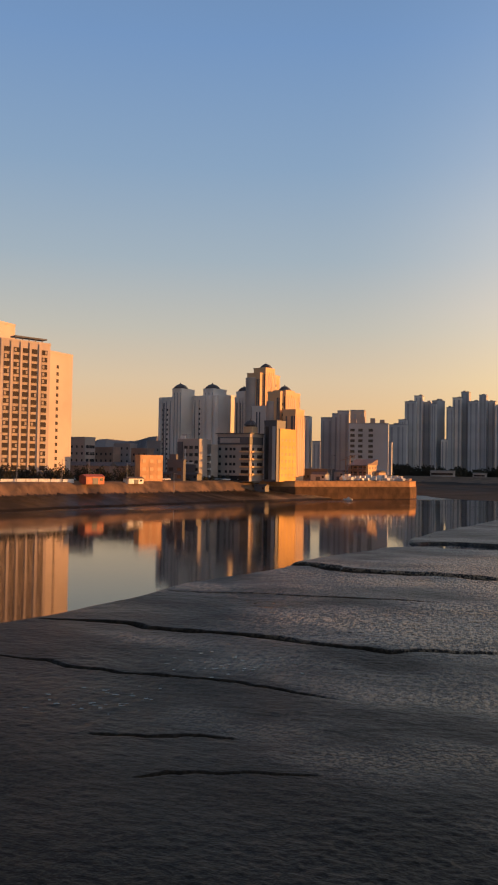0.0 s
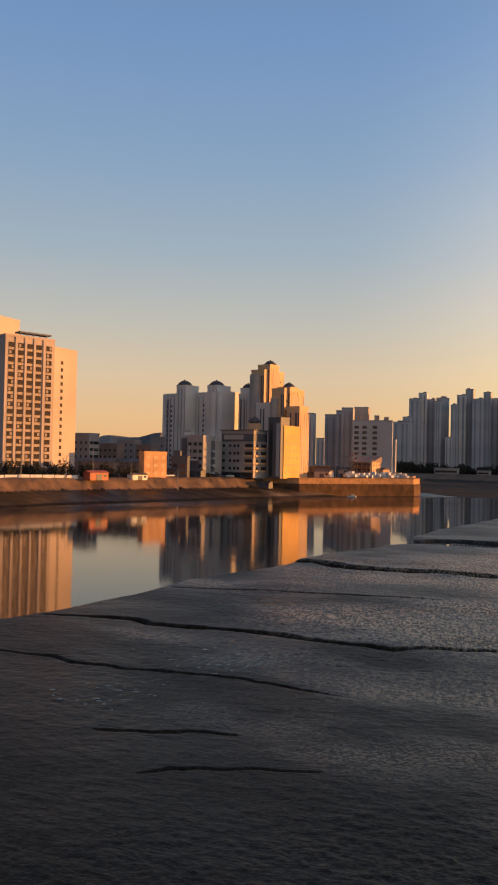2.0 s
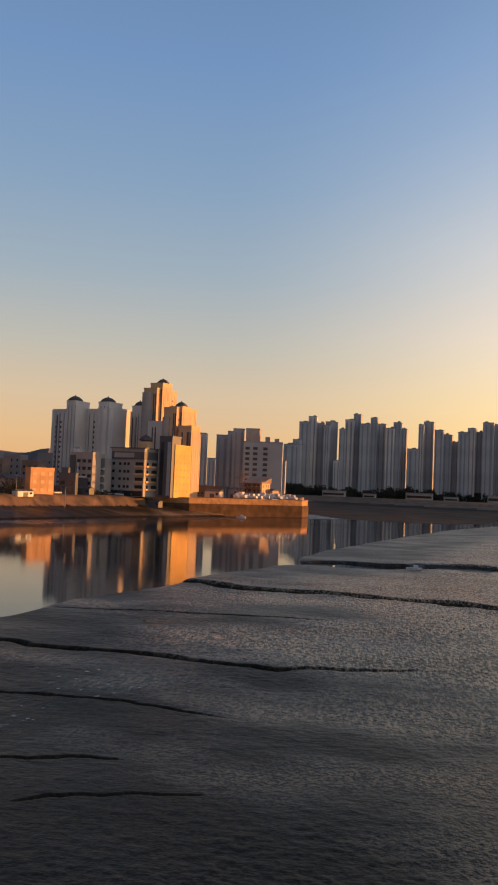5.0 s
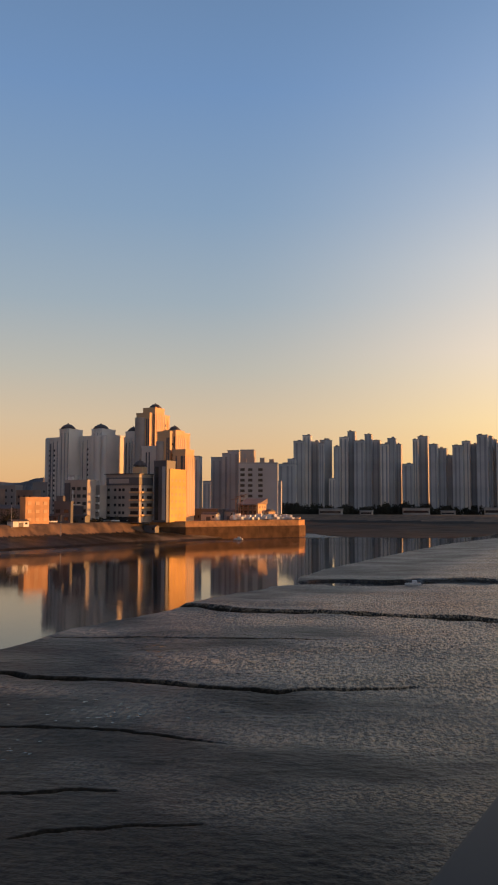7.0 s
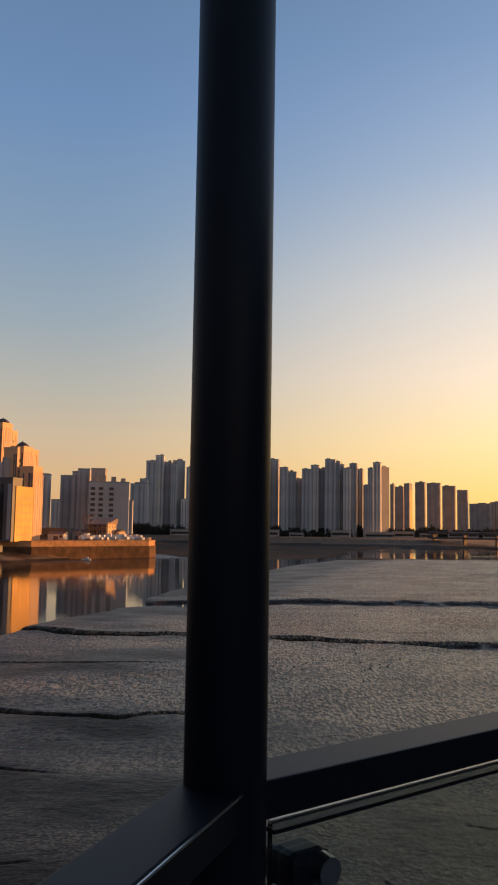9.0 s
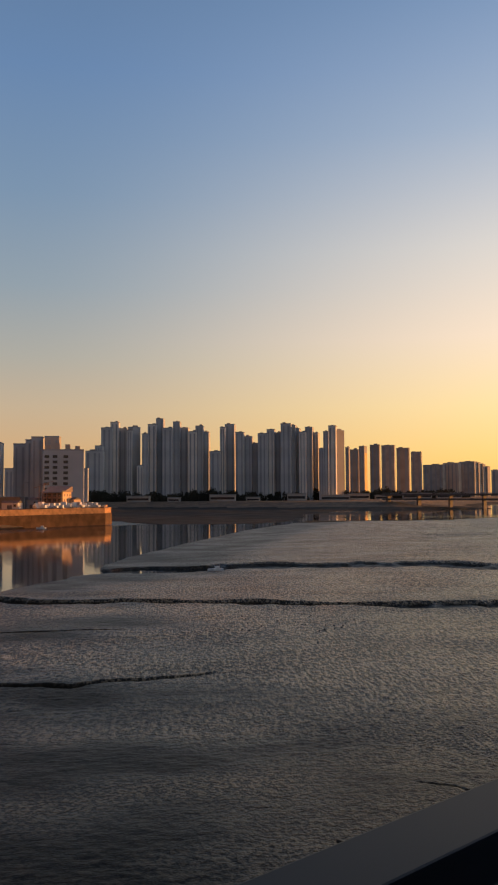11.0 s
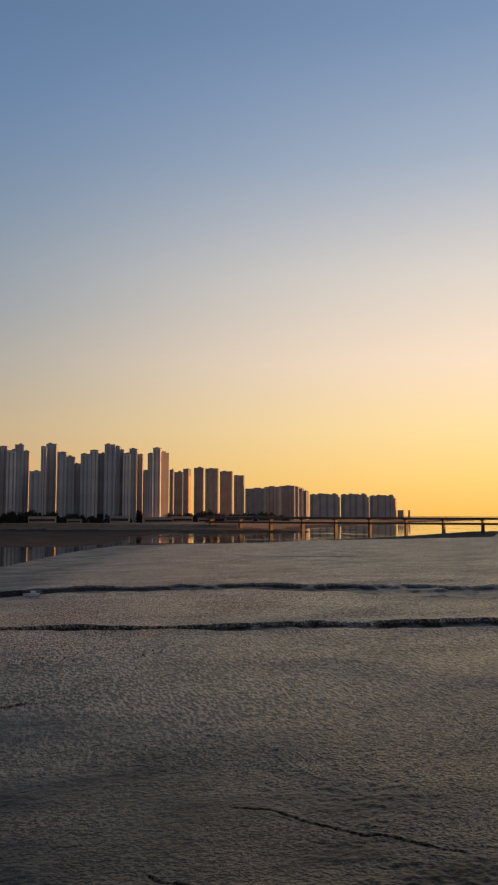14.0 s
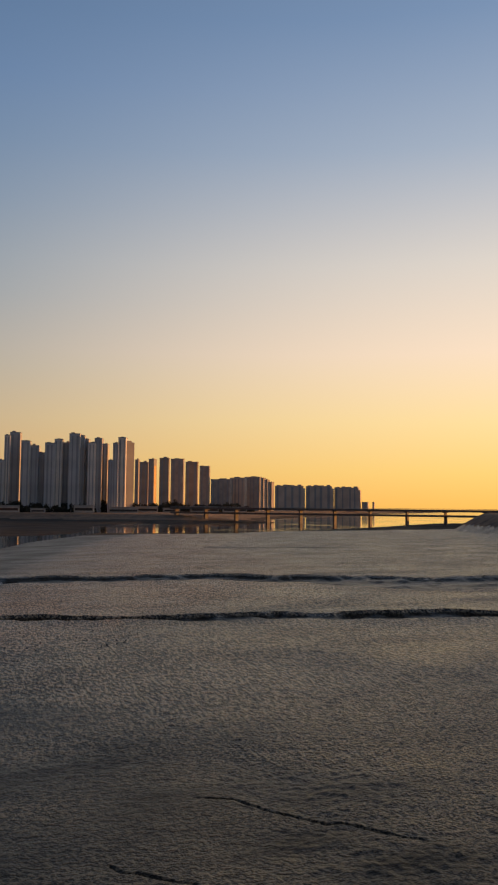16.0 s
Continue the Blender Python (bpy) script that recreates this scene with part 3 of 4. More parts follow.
SLAB_F = [
    (576.9, 1096.5, -49.7, 5.4, 5.0, 75.5),
    (611.2, 1139.2, -50.4, 15.1, 5.0, 74.7),
    (578.1, 1051.7, -50.7, 8.0, 11.0, 74.6),
    (690.2, 1214.7, -51.8, 16.4, 5.0, 87.5),
    (736.0, 1249.8, -52.8, 23.4, 5.0, 89.3),
    (784.5, 1281.2, -53.8, 23.1, 5.0, 87.0),
    (831.7, 1312.3, -54.6, 19.3, 5.0, 82.2),
]
SLAB_G = [
    (892.6, 1347.6, -59.0, 40.1, 12.0, 59.8),
    (924.7, 1335.8, -60.1, 31.7, 12.0, 63.2),
    (954.5, 1327.1, -61.1, 31.9, 12.0, 65.6),
    (973.0, 1318.9, -61.4, 4.9, 12.0, 63.7),
    (985.1, 1322.4, -61.6, 4.9, 12.0, 60.7),
    (997.7, 1325.8, -62.0, 6.2, 12.0, 56.5),
]
SLAB_H = [
    (1244.7, 1582.6, -47.1, 67.7, 12.0, 57.9),
    (1300.0, 1536.9, -49.1, 62.2, 12.0, 57.5),
    (1352.0, 1495.1, -50.9, 58.0, 18.2, 54.4),
    (1382.3, 1462.7, -51.5, 13.8, 18.2, 20.3),
    (1393.7, 1446.6, -52.0, 4.1, 12.0, 20.3),
]
MID_K = [
    (43.5, 605.6, -14.0, 8.0, 12.0, 43.0),
    (62.4, 624.5, -14.0, 9.8, 12.0, 43.5),
    (69.2, 613.5, -14.0, 8.8, 12.0, 45.9),
    (71.6, 603.0, -14.0, 8.0, 12.0, 47.3),
    (80.4, 592.1, -14.0, 9.8, 12.0, 47.1),
    (84.0, 564.7, -11.0, 26.6, 12.0, 36.5),
    (61.2, 704.3, -14.0, 6.9, 12.0, 28.0),
    (138.0, 794.8, -14.0, 5.4, 12.0, 31.1),
]
MID_K2 = [
    (179.6, 971.3, -21.0, 20.4, 12.0, 58.8),
    (185.3, 974.3, -21.0, 8.9, 12.0, 65.0),
]
SLAB_L = [
    (-29.2, 472.1, -36.0, 42.4, 12.0, 45.1),
    (-35.1, 463.9, -33.6, 6.4, 12.0, 48.7),
    (-17.6, 465.3, -35.8, 7.2, 12.0, 49.1),
    (-12.6, 477.1, -36.4, 8.0, 12.0, 46.7),
    (0.6, 469.4, -38.0, 8.5, 12.0, 45.0),
    (0.5, 470.7, -37.9, 6.1, 12.0, 48.3),
]
TALL_M = [
    (9.6, 460.6, -34.9, 8.6, 19.9, 57.3),
    (9.8, 457.9, -35.3, 8.0, 9.0, 60.4),
    (12.1, 447.7, -36.1, 15.9, 8.0, 38.9),
    (20.0, 437.7, -36.4, 8.0, 18.9, 45.4),
    (19.8, 435.2, -36.8, 8.0, 8.0, 46.2),
    (24.5, 426.9, -37.4, 8.0, 8.0, 35.7),
]
FRONT_N = [
    (-2.4, 402.2, -32.3, 18.4, 12.4, 21.7),
    (14.2, 401.1, -34.2, 7.1, 8.0, 28.5),
    (17.5, 406.1, -34.4, 8.0, 14.8, 24.6),
]
LOW_S = [
    (-24.9, 392.5, -36.8, 13.0, 6.0, 18.8),
    (-17.6, 397.5, -38.0, 7.6, 5.0, 16.4),
    (-31.0, 375.2, -12.0, 7.6, 4.0, 8.9),
    (-41.3, 357.0, 40.0, 11.5, 4.0, 10.5),
    (-82.2, 418.3, -29.0, 9.9, 8.1, 19.6),
    (-71.5, 430.5, -30.9, 12.5, 6.0, 14.9),
    (-65.2, 451.3, -32.1, 11.4, 6.0, 17.5),
    (-53.4, 432.5, -33.2, 10.5, 6.0, 14.7),
    (-51.6, 482.8, -34.1, 9.9, 6.0, 20.1),
    (40.3, 456.6, -45.7, 18.5, 6.0, 5.4),
    (-71.6, 327.2, -27.9, 8.0, 6.0, 10.8),
]
LEFT_T = [
    (-90.3, 331.2, 43.4, 21.6, 8.0, 54.9),
    (-80.3, 344.9, -26.6, 8.0, 14.4, 52.2),
    (-116.1, 381.7, -23.0, 10.9, 14.0, 70.7),
]
FAR = "towers on the far shore"
for rows in (FAR_A, FAR_B, FAR_C, FAR_D):
    block_of_flats(rows, 6.0, "tall grey concrete apartment tower cluster on the far shore", (PAINT_GREY, PAINT, PAINT_COOL, PAINT_GREY, PAINT_COOL), FAR, 2)
block_of_flats(FAR_E, 6.0, "tall grey apartment tower cluster with a sunlit end", (PAINT_GREY, PAINT, PAINT_TAUPE), FAR, 2)
_, walls = block_of_flats(SLAB_F, 6.0, "row of brown-grey apartment slabs with sunlit end walls", (PAINT_STONE, PAINT_HAZE), FAR, 2)
w, d, h = SLAB_F[2][3:]
# panel coloured like reflected sunlight, it mirrors nothing
part("glazed_end", boxed(w / 2 - 0.1, -d / 2 + 1.5, 2, w / 2 + 0.15, d / 2 - 1.5, h - 9), PAINTED_GLARE, walls[2], "glass end wall with the sun's reflection painted in matte orange")
block_of_flats(SLAB_G, 6.0, "distant hazy row of grey apartment slabs", (PAINT_STONE, PAINT_SAND), FAR, 4)
_, walls = block_of_flats(SLAB_H, 6.0, "low distant brown-grey apartment slabs behind the bridge", (PAINT_SAND,), FAR, 4)
for row, wall in zip(SLAB_H[:3], walls):
    w, d, h = row[3:]
    for q in range(4):
        c = (q + 0.5) / 4 * w - w / 2
        part("stair_head", boxed(c - 4.5, -d / 3, h + 0.9, c + 4.5, d / 3, h + 2.6 + (q % 2) * 1.2), PAINT_SAND, wall)
    part("low_end", boxed(w / 2, -d / 2, 0, w / 2 + 4, d / 2, h - 5), PAINT_SAND, wall)
block_of_flats(MID_K2, 6.0, "small grey apartment tower on the far shore", (PAINT_GREY,), FAR, 3)

# grey block behind the pier, with a grid of dark windows
_, walls = block_of_flats(MID_K, 8.0, "grey apartment block with dark windows behind the pier", (PAINT_GREY, PAINT_COOL, PAINT_GREY, PAINT_COOL, PAINT_STONE, PAINT_COOL), "", 2)
x, y, turn, w, d, h = MID_K[5]
for o in list(walls[5].children):
    if o.name.startswith("window_band"):
        bpy.data.objects.remove(o)
pane = window_mesh(2.0, 1.5)
wide_pane = window_mesh(3.0, 1.9)
window_grid(walls[5], wide_pane, w, d, (0.10, 0.30, 0.56), [h - 4.0 - 3.6 * k for k in range(7)])
for c, up in ((0.12, 3.0), (0.34, 4.2), (0.60, 3.4), (0.84, 2.4)):
    part("roof_house", boxed(c * w - w / 2 - 1.6, -3, h + 0.9, c * w - w / 2 + 1.6, 2, h + 0.9 + up), PAINT_HAZE, walls[5])

# pale slab with domed turrets
_, walls = block_of_flats(SLAB_L, 8.0, "pale apartment slab with dark domed roof turrets", (PAINT,), "", 0)
for i, r in ((1, 4.2), (2, 4.4), (5, 3.4)):
    hip_roof(walls[i], 0, -SLAB_L[i][4] / 2 + SLAB_L[i][3] / 2, SLAB_L[i][5] + 0.9, r, 2.6)
w, d, h = SLAB_L[0][3:]
for c, r in ((0.02, 1.3), (0.40, 1.6), (0.50, 1.2), (0.79, 1.4), (0.87, 2.3), (0.96, 1.4)):
    bm = bmesh.new()
    bmesh.ops.create_cone(bm, cap_ends=True, segments=16, radius1=r, radius2=r, depth=h + 0.4, matrix=pose(c * w - w / 2, -d / 2, h / 2 + 0.2))
    part("pilaster", bm, PAINT, walls[0], "rounded pale stair bay")
slots(walls[0], w, d, h, (0.075, 0.11, 0.335, 0.455, 0.61, 0.745, 0.825, 0.915))
slots(walls[3], *SLAB_L[3][3:], (0.25, 0.7))
slots(walls[4], *SLAB_L[4][3:], (0.2, 0.55, 0.85))
ribs(walls[0], w, d, h, 2.9, PAINT)
for q in (1, 2, 4):
    ribs(walls[q], *SLAB_L[q][3:], 1.9, PAINT)
slot = window_mesh(0.9, 1.2)
window_grid(walls[0], slot, w, d, (0.05, 0.14, 0.70, 0.93), [5 + 2.8 * k for k in range(13)])

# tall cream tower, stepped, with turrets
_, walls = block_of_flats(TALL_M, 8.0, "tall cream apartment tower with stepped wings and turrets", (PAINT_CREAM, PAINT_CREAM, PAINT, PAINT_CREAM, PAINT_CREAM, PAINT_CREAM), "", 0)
hip_roof(walls[1], 1.0, 0, TALL_M[1][5] + 0.9, 3.5, 2.4)
hip_roof(walls[4], 0.5, 0, TALL_M[4][5] + 0.9, 3.3, 2.4)
for q, r, top in ((0, 3.0, 55.5), (3, 2.2, 41.0)):
    w, d, h = TALL_M[q][3:]
    bm = bmesh.new()
    bmesh.ops.create_cone(bm, cap_ends=True, segments=20, radius1=r, radius2=r, depth=top, matrix=pose(-w / 2 + r * 0.9, -d / 2, top / 2))
    part("round_bay", bm, PAINT_STONE, walls[q], "rounded grey corner bay")
for q in (0, 1, 3, 4, 5):
    w, d, h = TALL_M[q][3:]
    for c in (0.2, 0.45, 0.7, 0.92):
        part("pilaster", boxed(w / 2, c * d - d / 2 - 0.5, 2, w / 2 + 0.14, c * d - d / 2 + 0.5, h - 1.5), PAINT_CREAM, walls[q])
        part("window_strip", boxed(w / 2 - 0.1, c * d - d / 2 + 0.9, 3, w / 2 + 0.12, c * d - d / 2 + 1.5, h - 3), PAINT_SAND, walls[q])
    slots(walls[q], w, d, h, (0.78, 0.92), wide=0.35)
slots(walls[2], *TALL_M[2][3:], (0.2, 0.32, 0.62), wide=0.4)
slots(walls[5], *TALL_M[5][3:], (0.3, 0.7), wide=0.4)
small = window_mesh(0.9, 1.3)
window_grid(walls[0], small, TALL_M[0][3], TALL_M[0][4], (0.3, 0.8), [30 + 2.8 * k for k in range(9)], "side")
window_grid(walls[3], small, TALL_M[3][3], TALL_M[3][4], (0.12, 0.3), [20 + 2.8 * k for k in range(8)], "side")

# waterfront commercial building of six storeys with a dark roof canopy
_, walls = block_of_flats(FRONT_N[:1], 8.0, "grey waterfront commercial building with balconies and dark roof canopy", (PAINT_STONE,), "", 0, "commercial_building")
x, y, turn, w, d, h = FRONT_N[0]
body = walls[0]
part("roof_canopy", boxed(-w / 2 + 0.4, -d / 2 - 0.5, h - 4.2, w / 2 + 0.2, d / 2 - 0.5, h - 0.6), PAINT_DARK, body, "dark glazed top storey")
part("roof_slab", boxed(-w / 2 - 0.6, -d / 2 - 0.9, h + 0.9, w / 2 + 0.9, d / 2 + 0.9, h + 1.3), PAINT_DARK, body)
part("canopy_glazing", boxed(-w / 2 + 2.0, -d / 2 - 0.62, h - 3.4, w / 2 - 5.4, -d / 2 - 0.4, h - 1.2), PAINT_STONE, body, "pale blinds behind the top storey")
levels = [h - 6.4 - 3.6 * k for k in range(4)]
win = window_mesh(1.3, 1.3)
window_grid(body, win, w, d, (0.08, 0.28, 0.42, 0.53), levels)
# loggia depth is only painted shade: dark boxes on the wall face
loggia = window_mesh(4.2, 1.7, 0.4, LOGGIA_SHADE)
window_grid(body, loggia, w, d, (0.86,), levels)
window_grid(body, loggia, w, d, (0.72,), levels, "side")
window_grid(body, win, w, d, (0.25,), levels, "side")
for z in levels:
    part("balcony", boxed(w / 2 - 5, -d / 2 - 1.1, z - 1.6, w / 2 + 0.9, -d / 2, z - 0.75), PAINT_CREAM, body)
    part("balcony", boxed(w / 2, -d / 2 + 1, z - 1.6, w / 2 + 0.9, d / 2, z - 0.75), PAINT_CREAM, body)
part("shop_front", boxed(-w / 2 + 0.5, -d / 2 - 0.15, 0.2, w / 2 - 0.5, -d / 2 + 0.1, 2.6), GLASS_DARK, body)
roof_hut = part("roof_house", boxed(w / 2 - 7, -1, h + 1.3, w / 2 - 2, 4, h + 4.6), PAINT_CREAM, body)
hip_roof(body, w / 2 - 4.5, 1.5, h + 5.2, 3.2, 2.6)

# dark slab beside it
_, walls = block_of_flats(FRONT_N[1:2], 8.0, "dark narrow office slab with a glazed stair strip", (PAINT_DARK,), "", 0, "office_building")
x, y, turn, w, d, h = FRONT_N[1]
part("stair_glazing", boxed(-w / 2 + 0.8, -d / 2 - 0.15, 1, -w / 2 + 2.6, -d / 2 + 0.1, h - 2), GLASS_DARK, walls[0])
part("stair_glazing", boxed(w / 2 - 2.4, -d / 2 - 0.15, 1, w / 2 - 0.6, -d / 2 + 0.1, h - 2), PAINT_COOL, walls[0])

# sunlit yellow-cream block
_, walls = block_of_flats(FRONT_N[2:], 8.0, "sunlit golden-yellow motel block with shallow windows", (PAINT_GOLD,), "", 0, "motel_building")
x, y, turn, w, d, h = FRONT_N[2]
tile = mesh_of("window", boxed(-0.8, -0.06, -0.7, 0.8, 0.06, 0.7), TERRA)
window_grid(walls[0], tile, w, d, (0.15, 0.38, 0.62, 0.85), [3 + 3.4 * k for k in range(6)], "side")

# hotel tower; its loggias are near-black boxes on a flat wall, their shade painted
_, walls = block_of_flats(LEFT_T, 8.0, "tall pale hotel tower with rows of dark loggias", (PAINT_PEACH,), "", 0, "hotel_tower")
x, y, turn, w, d, h = LEFT_T[0]
log = window_mesh(2.4, 1.9, 0.3, LOGGIA_SHADE)
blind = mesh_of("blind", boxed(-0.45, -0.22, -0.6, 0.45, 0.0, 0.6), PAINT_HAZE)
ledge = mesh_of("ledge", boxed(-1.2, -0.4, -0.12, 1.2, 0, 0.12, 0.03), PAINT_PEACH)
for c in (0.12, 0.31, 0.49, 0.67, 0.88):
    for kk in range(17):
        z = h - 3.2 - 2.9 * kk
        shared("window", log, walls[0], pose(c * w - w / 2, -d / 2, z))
        if random.random() < 0.4:
            shared("blind", blind, walls[0], pose(c * w - w / 2 + random.choice((-0.55, 0.55)), -d / 2, z))
        shared("ledge", ledge, walls[0], pose(c * w - w / 2, -d / 2, z - 1.2))
for c in (0.21, 0.40, 0.58, 0.775):
    part("pier", boxed(c * w - w / 2 - 0.45, -d / 2 - 0.35, 4, c * w - w / 2 + 0.45, -d / 2, h), PAINT_PEACH, walls[0])
part("roof_frame", boxed(-w / 2 + 7, -2, h + 2.2, w / 2 - 0.5, 2, h + 2.8), PAINT_DARK, walls[0], "dark rooftop canopy beam")
for q in range(5):
    part("roof_post", boxed(-w / 2 + 7.2 + q * 2.9, -1.9, h + 0.9, -w / 2 + 7.5 + q * 2.9, -1.6, h + 2.2), PAINT_DARK, walls[0])
part("podium", boxed(-w / 2 - 2, -d / 2 - 3, 0, w / 2 + 4, d / 2, 4.0), PAINT_DARK, walls[0])
# side windows take the same painted shade colour
sq = window_mesh(1.3, 1.4, 0.25, LOGGIA_SHADE)
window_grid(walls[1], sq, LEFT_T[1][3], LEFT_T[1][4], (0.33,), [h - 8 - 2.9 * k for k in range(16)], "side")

# low houses of the waterfront
blind_pane = window_mesh(1.8, 1.4, 0.25, PAINT_CREAM)
for i, row in enumerate(LOW_S[:10]):
    lab = "sunlit low waterfront house with flat roof" if i == 3 else "low grey waterfront house with dark windows"
    mat = (PAINT_STONE, PAINT_STONE, PAINT_DARK, TERRA, PAINT_TAUPE, BRICK, PAINT_TAUPE, BRICK, PAINT_TAUPE, PAINT_DARK)[i]
    _, walls = block_of_flats([row], 8.0, lab, (mat,), "low waterfront houses", 0, "house")
    x, y, turn, w, d, h = row
    n_rows = max(1, int(h / 3.4))
    cols = [(k + 0.5) / max(2, int(w / 3)) for k in range(max(2, int(w / 3)))]
    house_pane = blind_pane if i == 3 else (pane if i < 3 else slot)
    window_grid(walls[0], house_pane, w, d, cols, [2.0 + 3.4 * k for k in range(n_rows)])
    if i == 0:
        part("frame_band", boxed(-2.0, -d / 2 - 0.5, 8.0, 3.2, -d / 2, 8.6), WHITE, walls[0], "white facade frame")
        part("frame_band", boxed(-2.0, -d / 2 - 0.5, 8.6, -1.5, -d / 2, 15.0), WHITE, walls[0], "white facade frame")
        part("dark_bay", boxed(-w / 2, -d / 2 - 0.6, 0, -w / 2 + 3.0, -d / 2, h - 0.5), PAINT_DARK, walls[0])
        part("dark_shop", boxed(-1.8, -d / 2 - 0.8, 0, 4.6, -d / 2, 7.6), PAINT_DARK, walls[0], "black glazed shop front")
        part("roof_box", boxed(-w / 2 + 0.4, -2, h + 0.9, -w / 2 + 3.6, 2, h + 2.4), WHITE, walls[0])
    if i == 1:
        for q in range(4):
            part("balcony", boxed(-w / 2, -d / 2 - 1.0, 1.6 + 3.4 * q, w / 2, -d / 2, 2.7 + 3.4 * q), WHITE, walls[0])
    if d > 7:
        window_grid(walls[0], pane, w, d, (0.25, 0.55, 0.8), [2.0 + 3.4 * k for k in range(n_rows)], "side")
    if i < 3:
        part("stair_house", boxed(-w / 2 + 1, -1.5, h + 0.9, -w / 2 + 4, 1.5, h + 3.2), mat, walls[0])
        part("door", boxed(-1.0, -d / 2 - 0.1, 0, 1.6, -d / 2 + 0.1, 2.6), PAINT_DARK, walls[0])


# ---- quay wall of the pier ----
quay_line = [(-12, 404), (24, 402), (46, 415), (63, 425), (86, 436), (91.5, 447), (94, 480), (112, 560)]
quay = empty("quay_wall", pose(-12, 404, 0), "stone quay wall of the pier, sunlit above a dark tide line", "wall", "", "structure")
for (x0, y0), (x1, y1) in zip(quay_line, quay_line[1:]):
    ln, tr = math.hypot(x1 - x0, y1 - y0), math.degrees(math.atan2(y1 - y0, x1 - x0))
    up = part("upper_wall", boxed(0, -0.6, 5.6, ln + 0.3, 1.4, 8.1, 0.06), QUAY, quay)
    lo = part("tide_wall", boxed(0, -1.0, -2.5, ln + 0.5, 1.4, 5.6, 0.06), WET_STONE, quay, "dark wet stone below the tide line")
    cap = part("coping", boxed(0, -0.8, 8.1, ln + 0.3, 1.6, 8.45, 0.08), QUAY, quay)
    for o in (up, lo, cap):
        o.matrix_basis = pose(x0 + 12, y0 - 404, 0, 0, 0, tr)


# ---- harbour edge: sheds, container, boats, mast, cars ----
def ground_at(x, y):
    z, _ = ground_height(np.array([float(x)]), np.array([float(y)]))
    return float(z[0])


def shed(x, y, turn, w, d, h, mat, label):
    s = empty("harbour_shed", pose(x, y, ground_at(x, y) - 0.3, 0, 0, turn), label, "shed", "harbour sheds")
    part("wall", boxed(-w / 2, -d / 2, 0, w / 2, d / 2, h), mat, s)
    bm = bmesh.new()
    v = [bm.verts.new(p) for p in ((-w / 2 - 0.3, -d / 2 - 0.3, h), (w / 2 + 0.3, -d / 2 - 0.3, h), (w / 2 + 0.3, d / 2 + 0.3, h), (-w / 2 - 0.3, d / 2 + 0.3, h), (-w / 2 - 0.3, 0, h + d * 0.22), (w / 2 + 0.3, 0, h + d * 0.22))]
    for f in ((0, 1, 5, 4), (2, 3, 4, 5), (0, 4, 3), (1, 2, 5), (3, 2, 1, 0)):
        bm.faces.new([v[i] for i in f])
    part("roof", bm, RUST if mat is RUST else ROOF, s)
    part("door", boxed(-w * 0.15, -d / 2 - 0.08, 0, w * 0.15, -d / 2 + 0.05, min(2.4, h * 0.8)), PAINT_DARK, s)
    part("window", boxed(w * 0.25, -d / 2 - 0.08, h * 0.45, w * 0.4, -d / 2 + 0.05, h * 0.8), GLASS_DARK, s)
    return s


shed(-60, 326, 52, 9.5, 4, 3.0, RUST, "rusty red sheet-metal shed on the bank")
shed(-46, 343, 48, 8, 3.5, 2.2, WHITE, "long low white hut on the bank")
shed(-78, 330, -10, 5, 3, 2.6, BRICK, "small brown hut on the bank")
shed(-68, 356, -12, 24, 8, 6.5, BRICK, "brown warehouse behind the bank")
shed(-50, 372, -14, 18, 8, 6.5, BRICK, "brown warehouse with a dark door")


